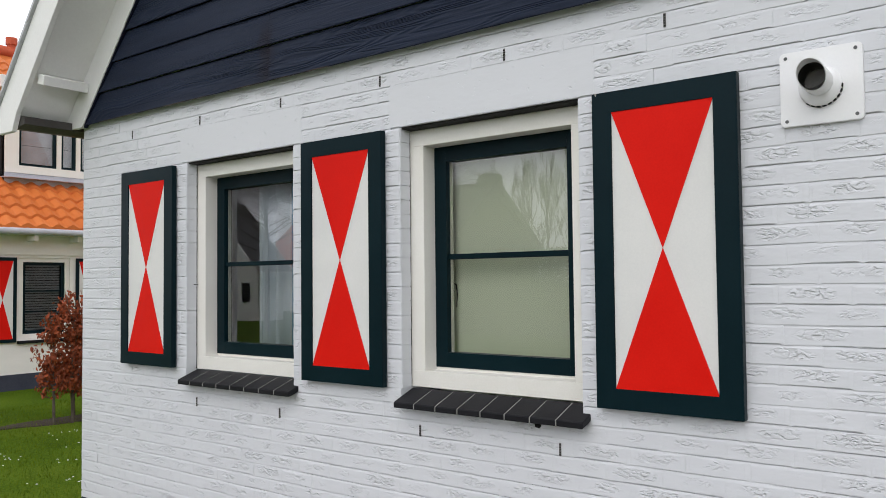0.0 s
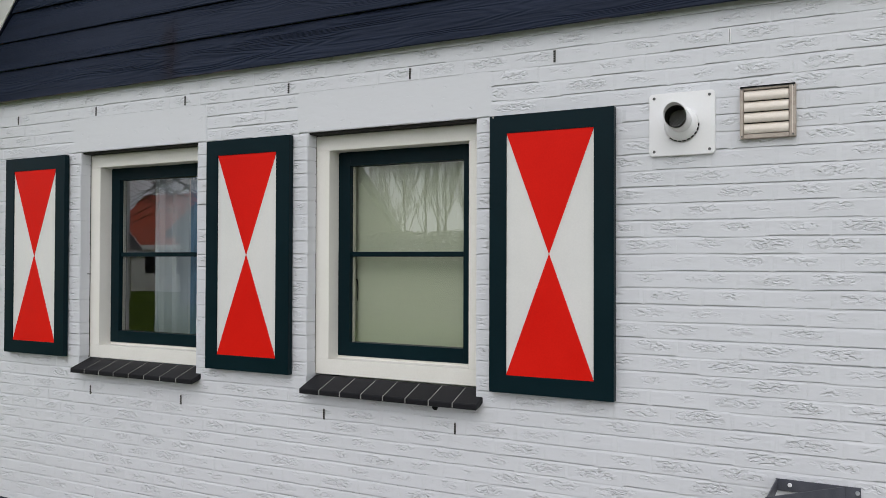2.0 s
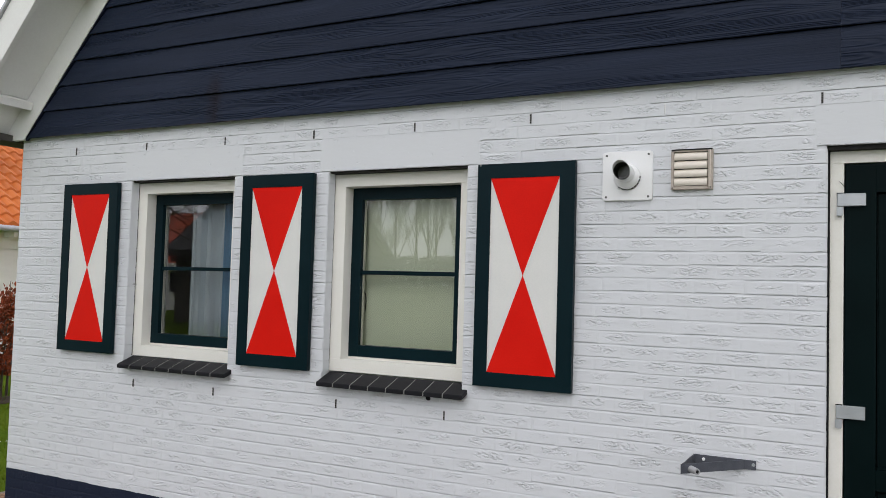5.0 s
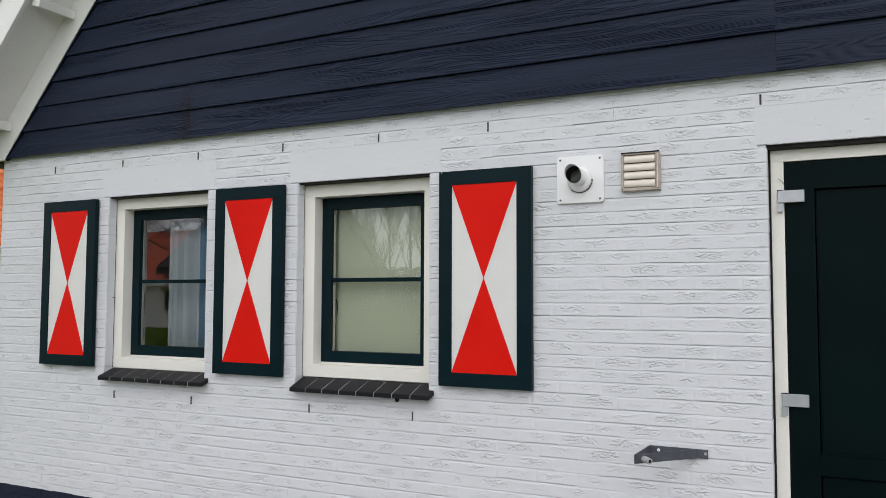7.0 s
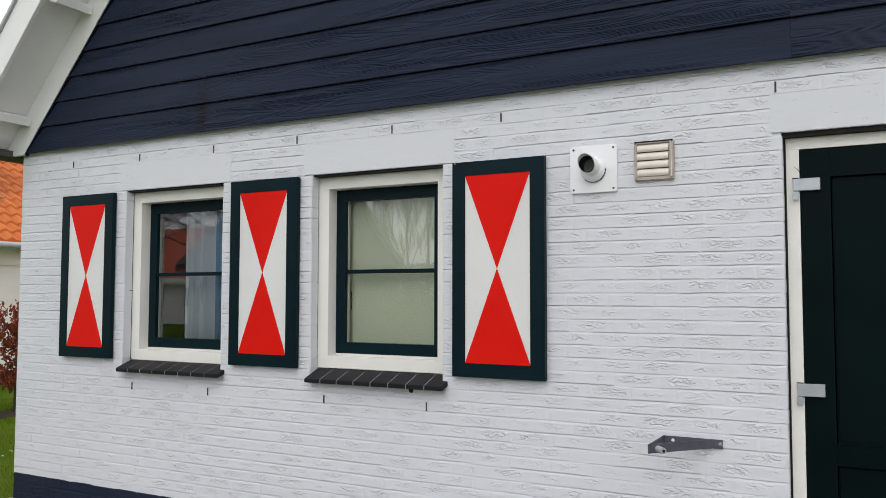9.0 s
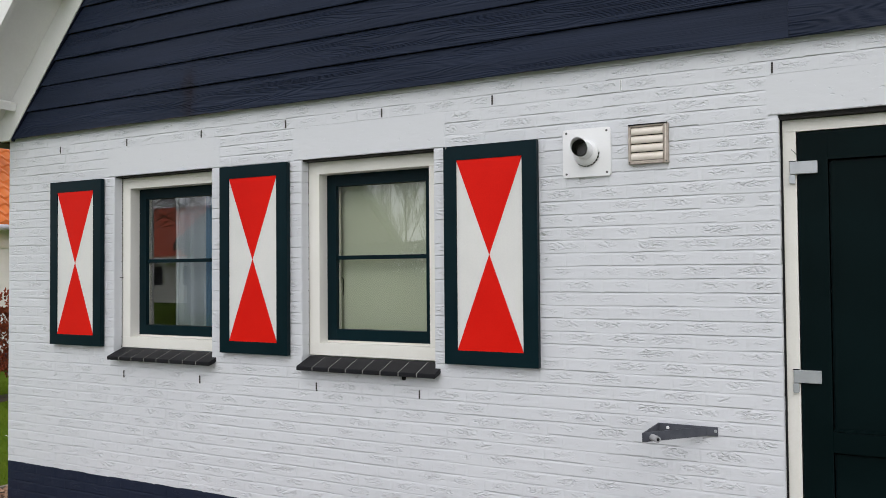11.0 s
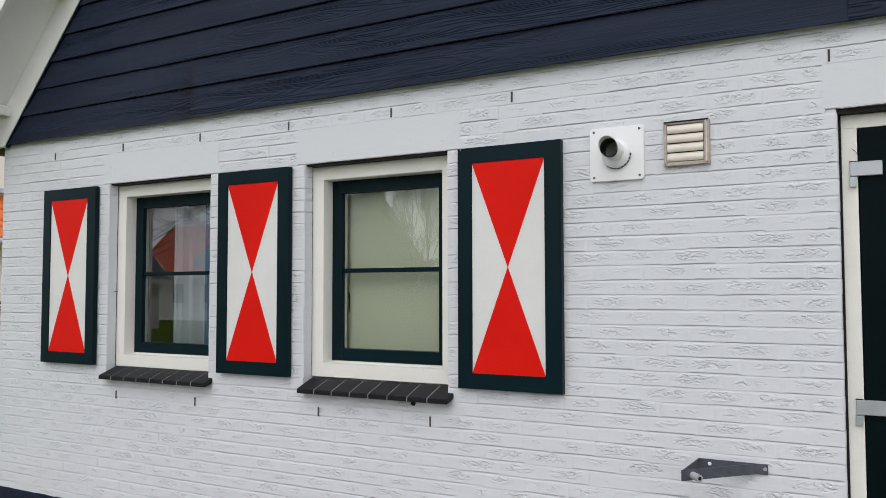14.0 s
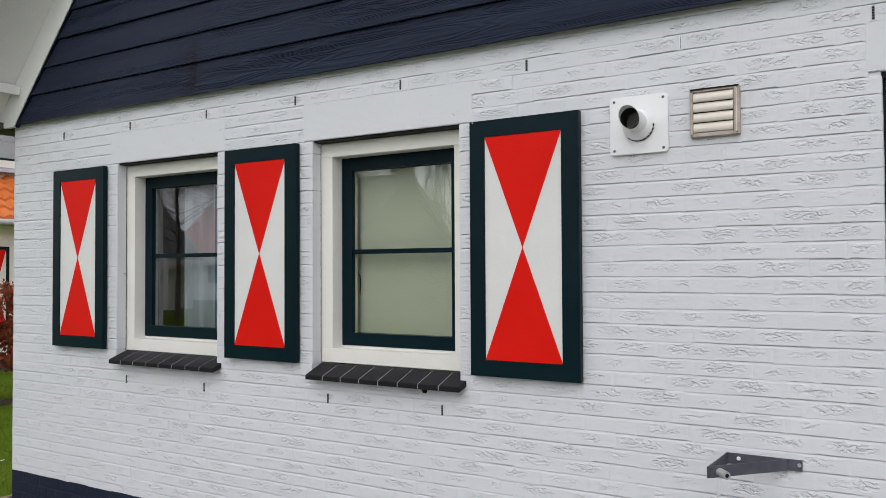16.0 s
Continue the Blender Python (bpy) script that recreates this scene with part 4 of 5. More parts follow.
def n_shutter(y0, w=0.43):
    s = thing("shutter", (0, 0, 0), "dark green shutter with red and white triangles", "")
    s.parent = nb
    z0, z1, r = 0.752, 2.085, 0.055
    x0, x1 = NX + 0.008, NX + 0.036
    for nm, d in (("stile", (x0, x1, y0, y0 + r, z0, z1)), ("stile", (x0, x1, y0 + w - r, y0 + w, z0, z1)), ("rail", (x0, x1, y0 + r, y0 + w - r, z1 - r, z1)), ("rail", (x0, x1, y0 + r, y0 + w - r, z0, z0 + r))):
        nslab(nm, d, GREEN, "", 0.003, s)
    a, b, c, d = y0 + r, y0 + w - r, z0 + r, z1 - r
    my, mz = (a + b) / 2, (c + d) / 2
    for nm, pts, m in (("red_triangle", [(a, d), (b, d), (my, mz)], RED), ("red_triangle", [(a, c), (my, mz), (b, c)], RED), ("white_triangle", [(a, c), (a, d), (my, mz)], PANEL_WHITE), ("white_triangle", [(b, c), (my, mz), (b, d)], PANEL_WHITE)):
        bm = bmesh.new()
        f0, f1 = [[bm.verts.new((xx - NX, py - OY, pz)) for py, pz in pts] for xx in (x0 + 0.004, x1 - 0.006)]
        bm.faces.new(f0), bm.faces.new(f1[::-1])
        for i in range(3):
            bm.faces.new((f0[i], f0[(i + 1) % 3], f1[(i + 1) % 3], f1[i]))
        part(nm, bm, m, s)


for y0 in (2.895, 4.285, 7.29, -0.15):
    n_shutter(y0)

# dormer
DX, DY0, DY1, DZ0, DZ1 = NX - 0.56, 3.37, 5.53, 3.30, 4.85
dm = thing("dormer", (0, 0, 0), "white timber dormer with flat roof", "")
dm.parent = nb
nslab("cheek", (DX - 2.6, DX, DY0, DY0 + 0.06, DZ0, DZ1), DARK, "dark cheek boarding", 0, dm)
nslab("cheek", (DX - 2.6, DX, DY1 - 0.06, DY1, DZ0, DZ1), DARK, "dark cheek boarding", 0, dm)
nslab("dormer_roof", (DX - 2.6, DX + 0.2, DY0 - 0.15, DY1 + 0.15, DZ1, DZ1 + 0.2), VERGE, "white flat roof edge", 0.004, dm)
nslab("sill_board", (DX - 0.08, DX + 0.03, DY0, DY1, 3.50, 3.63), CREAM, "", 0.004, dm)
nslab("apron", (DX - 0.08, DX + 0.015, DY0, DY1, 3.30, 3.50), LEAD, "lead apron under the dormer", 0, dm)
nslab("apron_lip", (DX + 0.0, DX + 0.16, DY0 - 0.05, DY1 + 0.05, 3.405, 3.42), LEAD, "lead flashing", 0, dm)
for a, b in ((DY0, 3.60), (4.235, 4.31), (4.575, 4.65), (5.30, DY1)):
    nslab("post", (DX - 0.08, DX + 0.02, a, b, 3.63, DZ1), CREAM, "", 0.004, dm)
for a, b in ((3.60, 4.235), (4.31, 4.575), (4.65, 5.30)):
    for d in ((a, a + 0.045), (b - 0.045, b)):
        nslab("sash_stile", (DX - 0.06, DX - 0.01, d[0], d[1], 3.63, DZ1), GREEN, "dark green casement", 0, dm)
    nslab("sash_rail", (DX - 0.06, DX - 0.01, a + 0.045, b - 0.045, 3.63, 3.675), GREEN, "dark green casement", 0, dm)
    nslab("blind", (DX - 0.12, DX - 0.10, a, b, 3.63, DZ1), LEAD, "grey blind behind the dormer glass", 0, dm)
    nslab("blind_fold", (DX - 0.099, DX - 0.095, a, b, 3.985, 3.992), SLAT, "", 0, dm)
    pn = nslab("pane", (DX - 0.04, DX - 0.035, a + 0.045, b - 0.045, 3.675, DZ1), GLASS_FAR, "reflecting glass", 0, dm)
    pn.visible_shadow = False

# roof of the neighbour
def pantile_mesh(name, wid=0.24, gauge=0.262):
    bm = bmesh.new()
    rows = []
    for t_, lift in ((0.0, -0.02), (0.0, 0.052), (gauge + 0.05, 0.0)):
        rows.append([bm.verts.new((-t_ * math.cos(math.atan(NS)), k / 7 * (wid + 0.01), t_ * math.sin(math.atan(NS)) + lift + 0.026 * math.sin(2 * math.pi * k / 7 - 0.6))) for k in range(8)])
    for r, q in zip(rows, rows[1:]):
        for i in range(7):
            bm.faces.new((r[i], r[i + 1], q[i + 1], q[i]))
    return mesh_of(name, bm, TILE, True)


slope_len = NR / math.cos(math.atan(NS))
ca, sa = math.cos(math.atan(NS)), math.sin(math.atan(NS))
bm = bmesh.new()
for sgn in (0, 1):
    pts = [(0.30, 2.50), (-NR + 0.3, 2.50 + NS * NR), (-NR + 0.3, 2.44 + NS * NR), (0.30, 2.44)]
    if sgn:
        pts = [(-9.0 - px, pz) for px, pz in pts]
    prism(bm, pts, NY0 - 0.25 - OY, NY1 + 0.25 - OY)
part("roof", bm, TILE_FAR, nb, "orange roof slope")
tile_me = pantile_mesh("roof_tile")
far = bmesh.new()
made = 0
for r in range(22):
    for c in range(56):
        y0 = NY0 - 0.2 + c * 0.24
        x, z = NX + 0.38 - r * 0.262 * ca, 2.535 + r * 0.262 * sa
        if DY0 - 0.1 < y0 + 0.12 < DY1 + 0.1 and DX - 2.4 < x < DX + 0.1:
            continue
        if 2.2 < y0 < 6.6 and r < 14 and made < 300:
            ob = new("roof_tile", tile_me)
            ob.parent = nb
            ob.location = (x - NX, y0 - OY, z)
            made += 1
        else:
            far.from_mesh(tile_me)
            far.verts.ensure_lookup_table()
            for v in far.verts[-24:]:
                v.co += Vector((x - NX, y0 - OY, z))
tagged(part("roof_tiles", far, TILE_FAR, nb, "orange clay pantiles", smooth=True), kind="stuff")
bm = bmesh.new()
tube(bm, [(-NR + 0.3, NY0 - 0.25 - OY, 2.5 + NS * NR + 0.05), (-NR + 0.3, NY1 + 0.25 - OY, 2.5 + NS * NR + 0.05)], [0.12, 0.12], 12)
part("ridge", bm, TERRACOTTA, nb, "terracotta ridge", smooth=True)
bm = bmesh.new()
tube(bm, [(-NR + 0.3, 5.17 - OY, 6.3), (-NR + 0.3, 5.17 - OY, 6.71), (-NR + 0.3, 5.17 - OY, 6.715), (-NR + 0.3, 5.17 - OY, 6.86)], [0.085, 0.085, 0.113, 0.113], 16)
part("flue_pot", bm, TERRACOTTA, nb, "terracotta flue pot on the ridge", smooth=True)

# ---- beech shrubs ----


def shrub(x, y, h, seed, leaves=1150, girth=1.0):
    r = random.Random(seed)
    s = thing("beech_shrub", (x, y, 0), "young beech shrub holding its copper brown winter leaves", "shrub", "beech hedge")
    bm = bmesh.new()
    stem = [(0, 0, -0.05), (r.uniform(-0.02, 0.02), r.uniform(-0.02, 0.02), h * 0.4), (r.uniform(-0.05, 0.05), r.uniform(-0.05, 0.05), h * 0.75), (r.uniform(-0.1, 0.1), r.uniform(-0.1, 0.1), h * 1.12)]
    tube(bm, stem, [0.018, 0.014, 0.009, 0.003], 7)
    part("stem", bm, BARK, s, smooth=True)
    tw, lf = bmesh.new(), bmesh.new()
    for k in range(34):
        f = r.uniform(0.22, 1.0)
        a = r.uniform(0, 6.283)
        reach = girth * r.uniform(0.14, 0.34) * (1.15 - 0.55 * f)
        p0 = Vector((0, 0, h * f * 0.95))
        p1 = p0 + Vector((math.cos(a) * reach * 0.6, math.sin(a) * reach * 0.6, r.uniform(0.04, 0.12)))
        p2 = p0 + Vector((math.cos(a) * reach, math.sin(a) * reach, r.uniform(0.10, 0.26)))
        tube(tw, [p0, p1, p2], [0.005, 0.0035, 0.0015], 5)
        for j in range(leaves // 34):
            q = p0.lerp(p2, r.uniform(0.25, 1.05)) + Vector([r.gauss(0, 0.032) for _ in range(3)])
            L = r.uniform(0.016, 0.038)
            m = Matrix.LocRotScale(q, Euler([r.uniform(0, 6.3) for _ in range(3)]), None)
            v = [lf.verts.new(m @ Vector(c)) for c in ((-L, 0, 0), (-L * 0.2, -L * 0.52, L * 0.2), (L * 0.5, -L * 0.35, L * 0.1), (L, 0, -L * 0.15), (L * 0.5, L * 0.35, L * 0.1), (-L * 0.2, L * 0.52, L * 0.2), (L * 0.15, 0, -L * 0.08))]
            for i, jn in ((0, 1), (1, 2), (2, 3), (3, 4), (4, 5), (5, 0)):
                lf.faces.new((v[6], v[i], v[jn]))
    part("twigs", tw, BARK, s, "thin bare twigs")
    part("leaves", lf, LEAF, s, "curled copper brown leaves")
    return s


for k, (x, y, h) in enumerate(((-4.66, 2.13, 1.24), (-4.62, 2.34, 1.42), (-4.90, 2.50, 1.35), (-4.78, 2.78, 1.45), (-5.05, 3.02, 1.40), (-4.88, 3.30, 1.42), (-5.12, 3.55, 1.38))):
    shrub(x, y, h, 30 + k, 1150, 0.72 if k < 2 else 1.05)
bm = bmesh.new()
cen = bm.verts.new((-4.85, 2.8, 0.02))
rim = []
for k in range(40):
    a = 2 * math.pi * k / 40
    wob = 1 + 0.10 * math.sin(3 * a + 1) + 0.06 * math.sin(7 * a)
    rim.append((bm.verts.new((-4.85 + 0.26 * wob * math.cos(a), 2.8 + 1.25 * wob * math.sin(a), 0.012)), bm.verts.new((-4.85 + 0.30 * wob * math.cos(a), 2.8 + 1.31 * wob * math.sin(a), -0.03))))
for k in range(40):
    j = (k + 1) % 40
    bm.faces.new((cen, rim[k][0], rim[j][0]))
    bm.faces.new((rim[k][0], rim[k][1], rim[j][1], rim[j][0]))
plain("planting_bed", bm, SOIL, "bare dark soil round the beech shrubs", "soil")

# ---- grass and daisies ----
rng = random.Random(21)
verts, faces = [], []
for k in range(42000):
    if k < 30000:
        x, y = rng.uniform(-6.5, -0.52), rng.uniform(-1.0, 4.2)
    else:
        x, y = rng.uniform(-1.6, 0.9), rng.uniform(-1.4, -0.36)
    h, w, a = rng.uniform(0.018, 0.045), rng.uniform(0.0018, 0.0035), rng.uniform(0, 6.283)
    dx, dy, lx, ly = w * math.cos(a), w * math.sin(a), rng.gauss(0, 0.012), rng.gauss(0, 0.012)
    n0 = len(verts)
    verts += [(x - dx, y - dy, 0), (x + dx, y + dy, 0), (x + lx, y + ly, h)]
    faces.append((n0, n0 + 1, n0 + 2))
me = bpy.data.meshes.new("grass")
me.from_pydata(verts, [], faces)
me.materials.append(BLADE)
tagged(new("grass", me), "short green grass blades of the lawn", "grass", kind="stuff")
bm = bmesh.new()
for k in range(46):
    x, y = rng.choice([(-3.33, 1.65), (-2.6, 1.1), (-3.0, 0.8), (-2.2, 1.5), (-1.7, 0.75), (-3.8, 1.9), (-1.4, 1.1)])
    x, y = x + rng.gauss(0, 0.13), y + rng.gauss(0, 0.13)
    c = bm.verts.new((x, y, 0.042))
    ring = [bm.verts.new((x + 0.009 * math.cos(i * 0.7854), y + 0.009 * math.sin(i * 0.7854), 0.036 + 0.002 * (i % 2))) for i in range(8)]
    for i in range(8):
        bm.faces.new((c, ring[i], ring[(i + 1) % 8]))
tagged(new("daisies", mesh_of("daisies", bm, DAISY)), "small white daisies scattered in the lawn", "flowers", kind="stuff")

# ---- across the garden, seen in the panes ----


def far_house(x, y, length, depth, eave, ridge, turn, label, walls, tiles, boards, stack=0.8, panes=True, gable_panes=()):
    h = thing("house", (x, y, 0), label, "house")
    h.rotation_euler = (0, 0, radians(turn))
    bm = bmesh.new()
    prism(bm, [(-depth / 2, 0), (depth / 2, 0), (depth / 2, eave), (0, ridge - 0.1), (-depth / 2, eave)], -length / 2, length / 2)
    part("wall", bm, walls, h, "red brick wall")
    for sx in (-1, 1):
        bm = bmesh.new()
        sl = (ridge - eave) / (depth / 2)
        e = depth / 2 + 0.4
        prism(bm, [(0, ridge), (sx * e, ridge - sl * e), (sx * e, ridge - sl * e + 0.14), (0, ridge + 0.14)], -length / 2 - 0.3, length / 2 + 0.3)
        part("roof", bm, tiles, h, "orange tiled roof slope")
        for ey in (-length / 2 - 0.34, length / 2 + 0.302):
            bm = bmesh.new()
            prism(bm, [(0, ridge - 0.15), (sx * e, ridge - sl * e - 0.15), (sx * e, ridge - sl * e + 0.17), (0, ridge + 0.17)], ey, ey + 0.038)
            part("bargeboard", bm, boards, h, "white bargeboard")
        slab("gutter_board", (min(sx * (e - 0.02), sx * (e + 0.06)), max(sx * (e - 0.02), sx * (e + 0.06)), -length / 2 - 0.3, length / 2 + 0.3, ridge - sl * e - 0.10, ridge - sl * e + 0.16), boards, h, "pale gutter board")
        slab("fascia", (min(sx * depth / 2, sx * (depth / 2 + 0.3)), max(sx * depth / 2, sx * (depth / 2 + 0.3)), -length / 2, length / 2, eave - 0.6, eave - 0.45), boards, h, "white eaves board")
    if stack is not None:
        slab("chimney", (-0.35, 0.35, -length / 2 + stack, -length / 2 + stack + 0.68, ridge - 0.5, ridge + 0.42), walls, h, "brick chimney")
    for k in range(int(length / 2.4) if panes else 0):
        yy = -length / 2 + 1.2 + 2.4 * k
        slab("window", (depth / 2 - 0.05, depth / 2 + 0.02, yy - 0.5, yy + 0.5, 0.9, 2.1), boards, h, "white window frame")
        slab("window_glass", (depth / 2 + 0.0205, depth / 2 + 0.026, yy - 0.42, yy + 0.42, 0.98, 2.02), DARK, h, "dark window glass")
    for gx in gable_panes:
        slab("window", (gx - 0.36, gx + 0.36, length / 2 - 0.05, length / 2 + 0.02, 0.75, 1.75), boards, h, "white window frame")
        slab("window_glass", (gx - 0.29, gx + 0.29, length / 2 + 0.0205, length / 2 + 0.026, 0.82, 1.68), DARK, h, "dark window glass")
    return h


far_house(-27.9, -32.0, 12, 6.2, 2.75, 5.5, 90, "white cottage with red tiled roof across the garden", WALL_FAR, TERRACOTTA, VERGE, None)
far_house(-26.5, -20.7, 1.4, 6.4, 2.36, 5.3, 0, "white gabled cottage with grey roof and white bargeboards", WALL_FAR, SLATE, VERGE, None, False, (1.45, 2.4))
far_house(-15.97, -23.0, 6, 6, 3.0, 5.35, 90, "dark brick cottage with slate roof and chimney beyond the garden", DARK_BRICK, SLATE, SLATE, -0.25, False)


def bare_tree(x, y, h, seed, spread=0.5, label="tall bare winter tree with fine upright branches", limb=0.005, count=13, lowest=0.22, reach=0.28):
    r = random.Random(seed)
    t = thing("tree", (x, y, 0), label, "tree", "bare trees")
    trunk, limbs = bmesh.new(), bmesh.new()
    tube(trunk, [(0, 0, -0.1), (0.05, 0, h * 0.3), (0, 0.1, h * 0.6), (0.05, 0.1, h)], [h * 0.012, h * 0.009, h * 0.006, 0.01], 9)
    part("trunk", trunk, BARK, t, smooth=True)

    def grow(p, d, length, rad, level):
        q = p + d * length
        mid = p.lerp(q, 0.5) + Vector([r.gauss(0, length * 0.04) for _ in range(3)])
        tube(limbs, [p, mid, q], [rad, rad * 0.8, rad * 0.5], 4, False)
        if level < 3:
            for _ in range(5):
                f = r.uniform(0.35, 1)
                e = (d + Vector((r.gauss(0, spread), r.gauss(0, spread), r.uniform(0.0, 0.5)))).normalized()
                grow(p.lerp(q, f), e, length * r.uniform(0.45, 0.7), rad * 0.5, level + 1)

    for k in range(count):
        f = r.uniform(lowest, 0.95)
        a = r.uniform(0, 6.283)
        grow(Vector((0, 0.05, h * f)), Vector((math.cos(a) * spread * 1.4, math.sin(a) * spread * 1.4, 0.8)).normalized(), h * reach * (1.2 - f * 0.6), h * limb, 0)
    part("branches", limbs, BARK, t, "bare branches")
    return t


rng = random.Random(44)
for k in range(12):
    bare_tree(-27.6 + 1.22 * k + rng.uniform(-0.3, 0.3), -46 + rng.uniform(-1, 1), rng.choice((8.6, 9.4, 10.2, 10.6)), 1 + k, 0.20, limb=0.0036, count=9)
for x, y, h, seed in ((-17.3, -15.5, 8.4, 25), (-12.6, -15.2, 8.2, 26)):
    bare_tree(x, y, h, seed, 1.25, "bare spreading winter tree with dense dark twigs", 0.0024, 64, 0.30, 0.42)
rng = random.Random(5)
hedge = thing("hedge", (0.0, -18, 0), "dark evergreen hedge along the far side of the garden", "hedge")
for nm, count, mtl, size in (("hedge_leaves", 70000, LEAF_GREEN, 0.065),):
    verts, faces = [], []
    for k in range(count):
        x, y, z = rng.uniform(-13, 13), rng.gauss(0, 0.5), 2.6 * rng.random()
        a, b = rng.uniform(0, 6.3), rng.uniform(-0.6, 0.6)
        u = Vector((math.cos(a), math.sin(a), b)) * size
        w = Vector((-math.sin(a), math.cos(a), 0.5)) * size * 0.6
        p = Vector((x, y, z))
        n0 = len(verts)
        verts += [tuple(p - u), tuple(p + w), tuple(p + u), tuple(p - w)]
        faces.append((n0, n0 + 1, n0 + 2, n0 + 3))
    me = bpy.data.meshes.new(nm)
    me.from_pydata(verts, [], faces)
    me.materials.append(mtl)
    ob = new(nm, me)
    ob.parent = hedge
    tagged(ob, kind="stuff")

# ---- bricks of the gable wall ----
rng = random.Random(17)
GAP, FACE = 0.0036, 0.0037


def brick_pts(r, L, h):
    """Rows of points over a brick's face, with the joint above it; its ends run softly into the next one."""
    n = 5
    prof = [(0.0, 0.009), (0.0, -FACE + 0.0008), (0.0024, -FACE), (h * 0.80, -FACE + 0.0008), (h * 0.90, -0.0016), (h - GAP, -0.0008), (h - GAP, 0.009)]
    lift = r.uniform(-0.0006, 0.0008)
    shut = r.random()
    low = [lift + r.uniform(-0.0007, 0.0009) for _ in range(n)]
    if shut < 0.10:
        low = [-GAP * 0.9] * n
    elif shut < 0.26:
        low[1 if shut < 0.18 else 3] = -GAP * 0.9
    high = [r.uniform(-0.002, 0.002) for _ in range(n)]
    tilt, tight = r.uniform(-0.0010, 0.0010), r.uniform(-0.0004, 0.0024)
    top = [tight + r.uniform(-0.0008, 0.0008) for _ in range(n)]
    rows, inset = [], min(r.uniform(0.010, 0.022), L * 0.3)
    for k, (z, y) in enumerate(prof):
        row = []
        for i in range(n):
            x = (0.0, inset, L / 2 + r.uniform(-0.2, 0.2) * L, L - inset, L)[i]
            last = i in (0, n - 1)
            face = -0.0026 if last and k in (1, 2, 3) else y + r.uniform(-0.0005, 0.0005) + tilt
            foot = -GAP if last else low[i]
            row.append((x, y if k in (0, 6) else face, z + (foot if k < 3 else high[i] if k < 5 else top[i])))
        rows.append(row)
    return rows


def brick_uvs(rows, L, h):
    """Each point's place on its brick, from -1 to 1 both ways."""
    return [(2 * x / L - 1, 2 * z / h - 1) for row in rows for x, _, z in row]


def lay_uvs(me, uvs):
    layer = me.uv_layers.new(name="UVMap")
    for loop in me.loops:
        layer.data[loop.index].uv = uvs[loop.vertex_index]

def brick_faces(n0, rows=7, n=5):
    out = [(n0 + k * n + i, n0 + k * n + i + 1, n0 + (k + 1) * n + i + 1, n0 + (k + 1) * n + i) for k in range(rows - 1) for i in range(n - 1)]
    out.append([n0 + k * n for k in range(rows)][::-1])
    out.append([n0 + k * n + n - 1 for k in range(rows)])
    return out


def brick_mesh(name, L, h, material):
    me = bpy.data.meshes.new(name)
    rows = brick_pts(rng, L, h)
    me.from_pydata([p for row in rows for p in row], [], brick_faces(0))
    lay_uvs(me, brick_uvs(rows, L, h))
    me.materials.append(material)
    return me


def spans(z0, z1):
    """Stretches of wall between the openings and lintels at a course."""
    cut = [(a, b) for a, b, lo, hi in HOLES if z0 < hi - 0.01 and z1 > lo + 0.01]
    if z1 > HEAD + 0.01 and z0 < 2.48:
        cut += [(1.02, 1.99), (2.57, 3.55), (5.13, 6.24)]
    out, x = [], XL
    for a, b in sorted(cut):
        out.append((x, a))
        x = b
    return out + [(x, XR)]


laid = []
courses = [(k * PLINTH_TOP / 5, (k + 1) * PLINTH_TOP / 5, True) for k in range(5)]
courses += [(max(BASE + n * COURSE, PLINTH_TOP), BASE + (n + 1) * COURSE, False) for n in range(5, 43)]
phase = 0.0
for n, (z0, z1, low) in enumerate(courses):
    phase = 4.509 + (0.106 if n % 2 else 0.0) + rng.uniform(-0.022, 0.022)
    for a, b in spans(z0, z1):
        x = a
        edge = a + (phase - a) % 0.212
        while x < b - 0.001:
            nxt = min(edge, b)
            if nxt - x < 0.035 and nxt < b:
                nxt = min(nxt + 0.212, b) if nxt + 0.212 - x < 0.25 else nxt
            if b - nxt < 0.035:
                nxt = b
            laid.append((x, nxt, z0, z1, low))
            x = nxt
            while edge <= x + 0.001:
                edge += 0.212
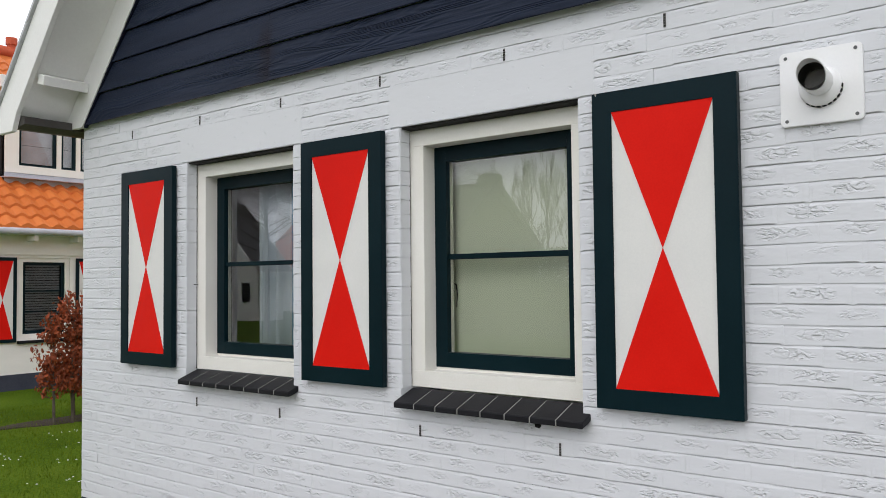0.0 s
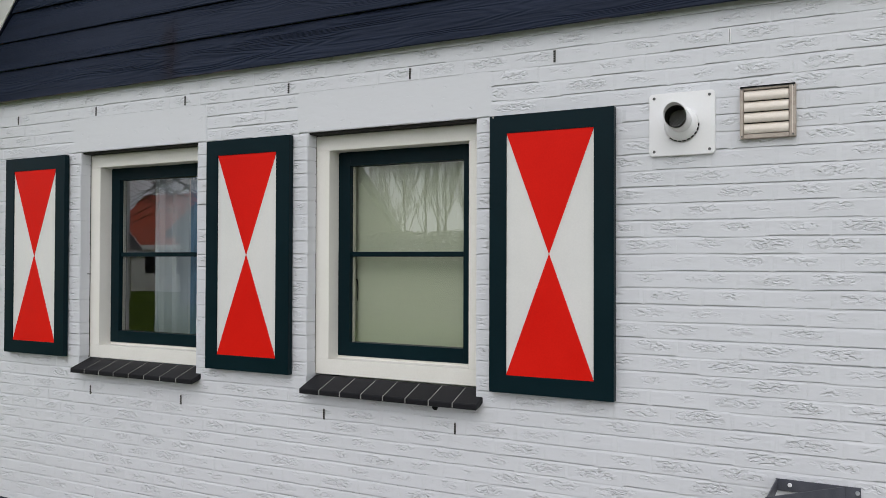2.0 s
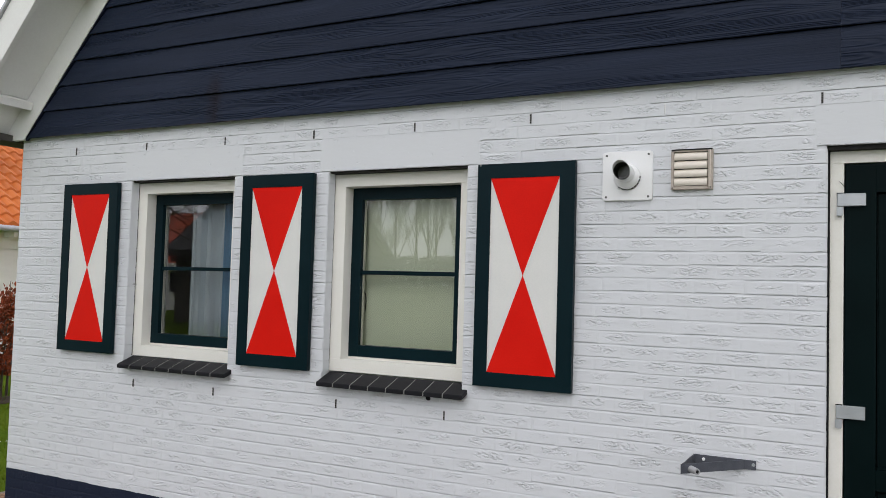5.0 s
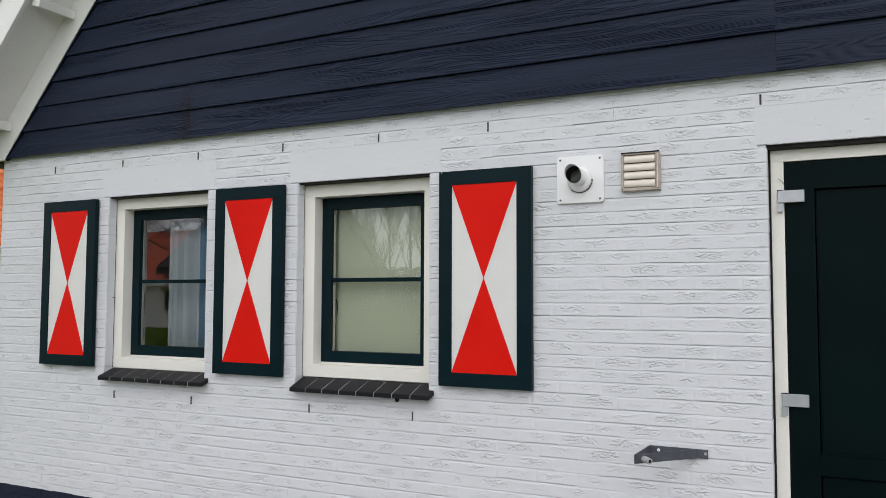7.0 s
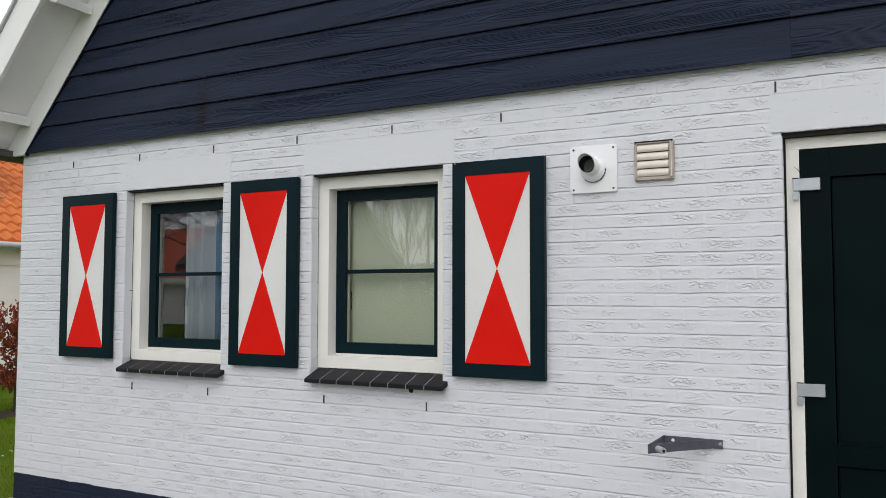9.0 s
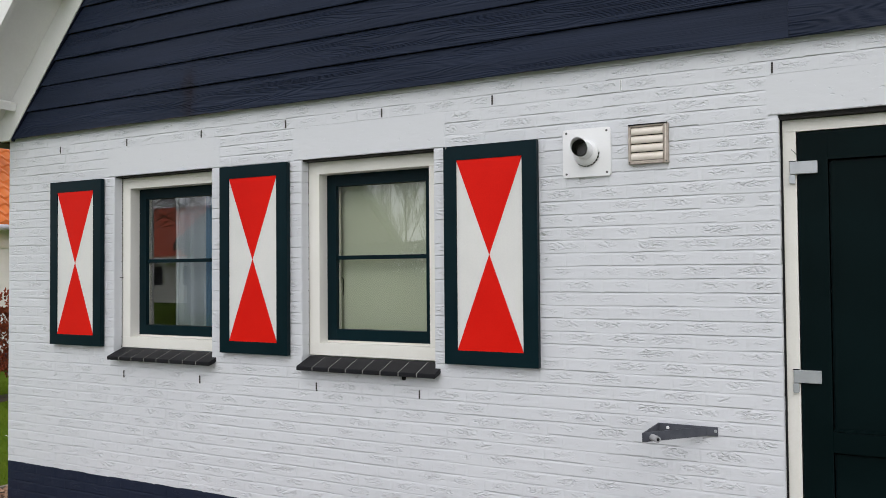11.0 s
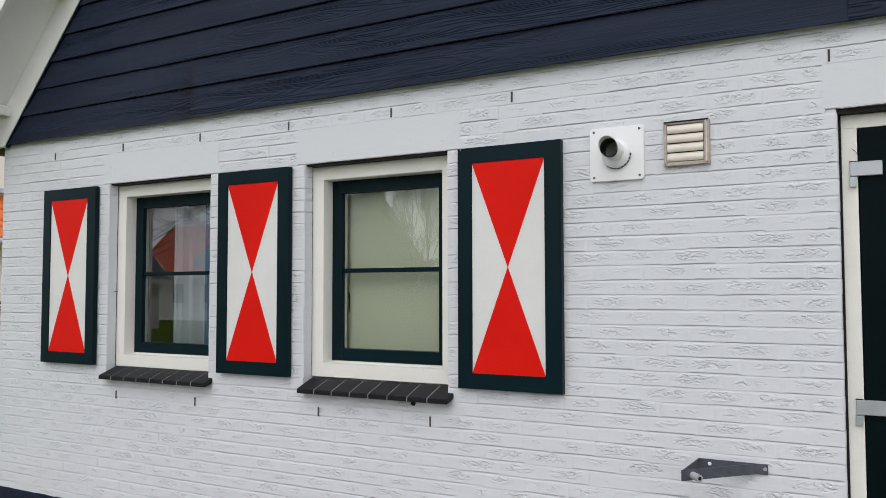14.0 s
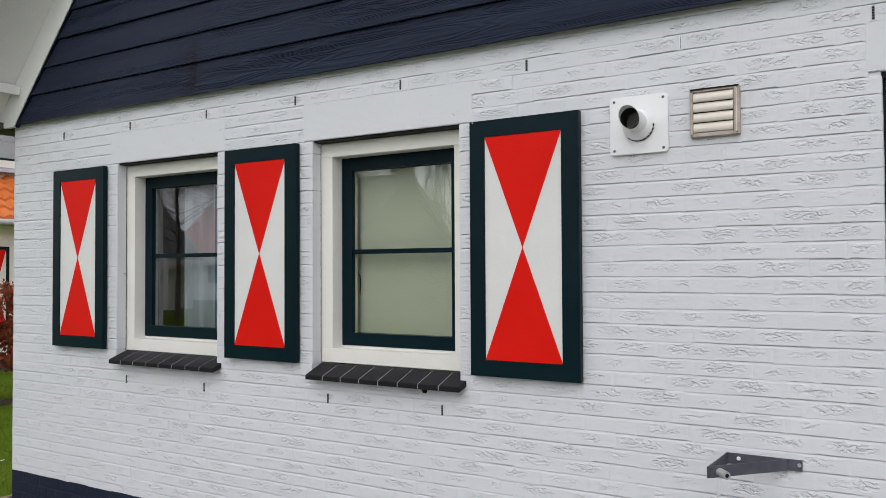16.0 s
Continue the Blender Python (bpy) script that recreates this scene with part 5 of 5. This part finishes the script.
white = [q for q in laid if not q[4]]
near = set(sorted((q for q in white if 3.0 < q[0] < 5.2), key=lambda q: -q[0])[:300])
joined = {True: ([], [], []), False: ([], [], [])}
shared = {}
for q in laid:
    x0, x1, z0, z1, low = q
    L, h = round(x1 - x0, 3), round(z1 - z0, 4)
    if q in near:
        kinds = shared.setdefault((L, h), [])
        if len(kinds) < 9:
            kinds.append(brick_mesh("brick", L, h, WHITE_BRICK))
        ob = new("brick", rng.choice(kinds))
        ob.parent = wall
        ob.location = (x0, rng.uniform(-0.0008, 0.0008), z0)
    else:
        v, f, uvs = joined[low]
        f += brick_faces(len(v))
        dy = rng.uniform(-0.0008, 0.0008)
        rows = brick_pts(rng, L, h)
        uvs += brick_uvs(rows, L, h)
        v += [(x0 + px, py + dy, z0 + pz) for row in rows for px, py, pz in row]
for n, (z0, z1, low) in enumerate(courses):
    for a, b, lo, hi in HOLES:
        if z1 < lo + 0.05 or z0 > hi - 0.03:
            continue
        v, f, uvs = joined[low]
        e = rng.uniform(0.0, 0.0012)
        zz = (max(z0, lo), min(z1, hi) - 0.003)
        n0 = len(v)
        uvs += [(0.9, 0.9)] * 8
        v += [(xx, yy, z) for xx in (a - 0.002, a + 0.0035 + e) for yy in (0.0, 0.0605) for z in zz]
        f += [tuple(n0 + i for i in q) for q in ((0, 1, 3, 2), (4, 6, 7, 5), (0, 4, 5, 1), (2, 3, 7, 6), (0, 2, 6, 4), (1, 5, 7, 3))]
for low, (v, f, uvs) in joined.items():
    me = bpy.data.meshes.new("brickwork")
    me.from_pydata(v, [], f)
    lay_uvs(me, uvs)
    me.materials.append(PLINTH_BRICK if low else WHITE_BRICK)
    ob = new("plinth_brickwork" if low else "brickwork", me)
    ob.parent = wall
    tagged(ob, "dark navy painted brick plinth" if low else "white painted bricks", kind="stuff")
slab("plinth_backing", (XL + 0.002, XR - 0.002, 0.0015, 0.0045, 0.0, PLINTH_TOP - 0.001), GABLE_EDGE, wall, "dark navy joints of the plinth")
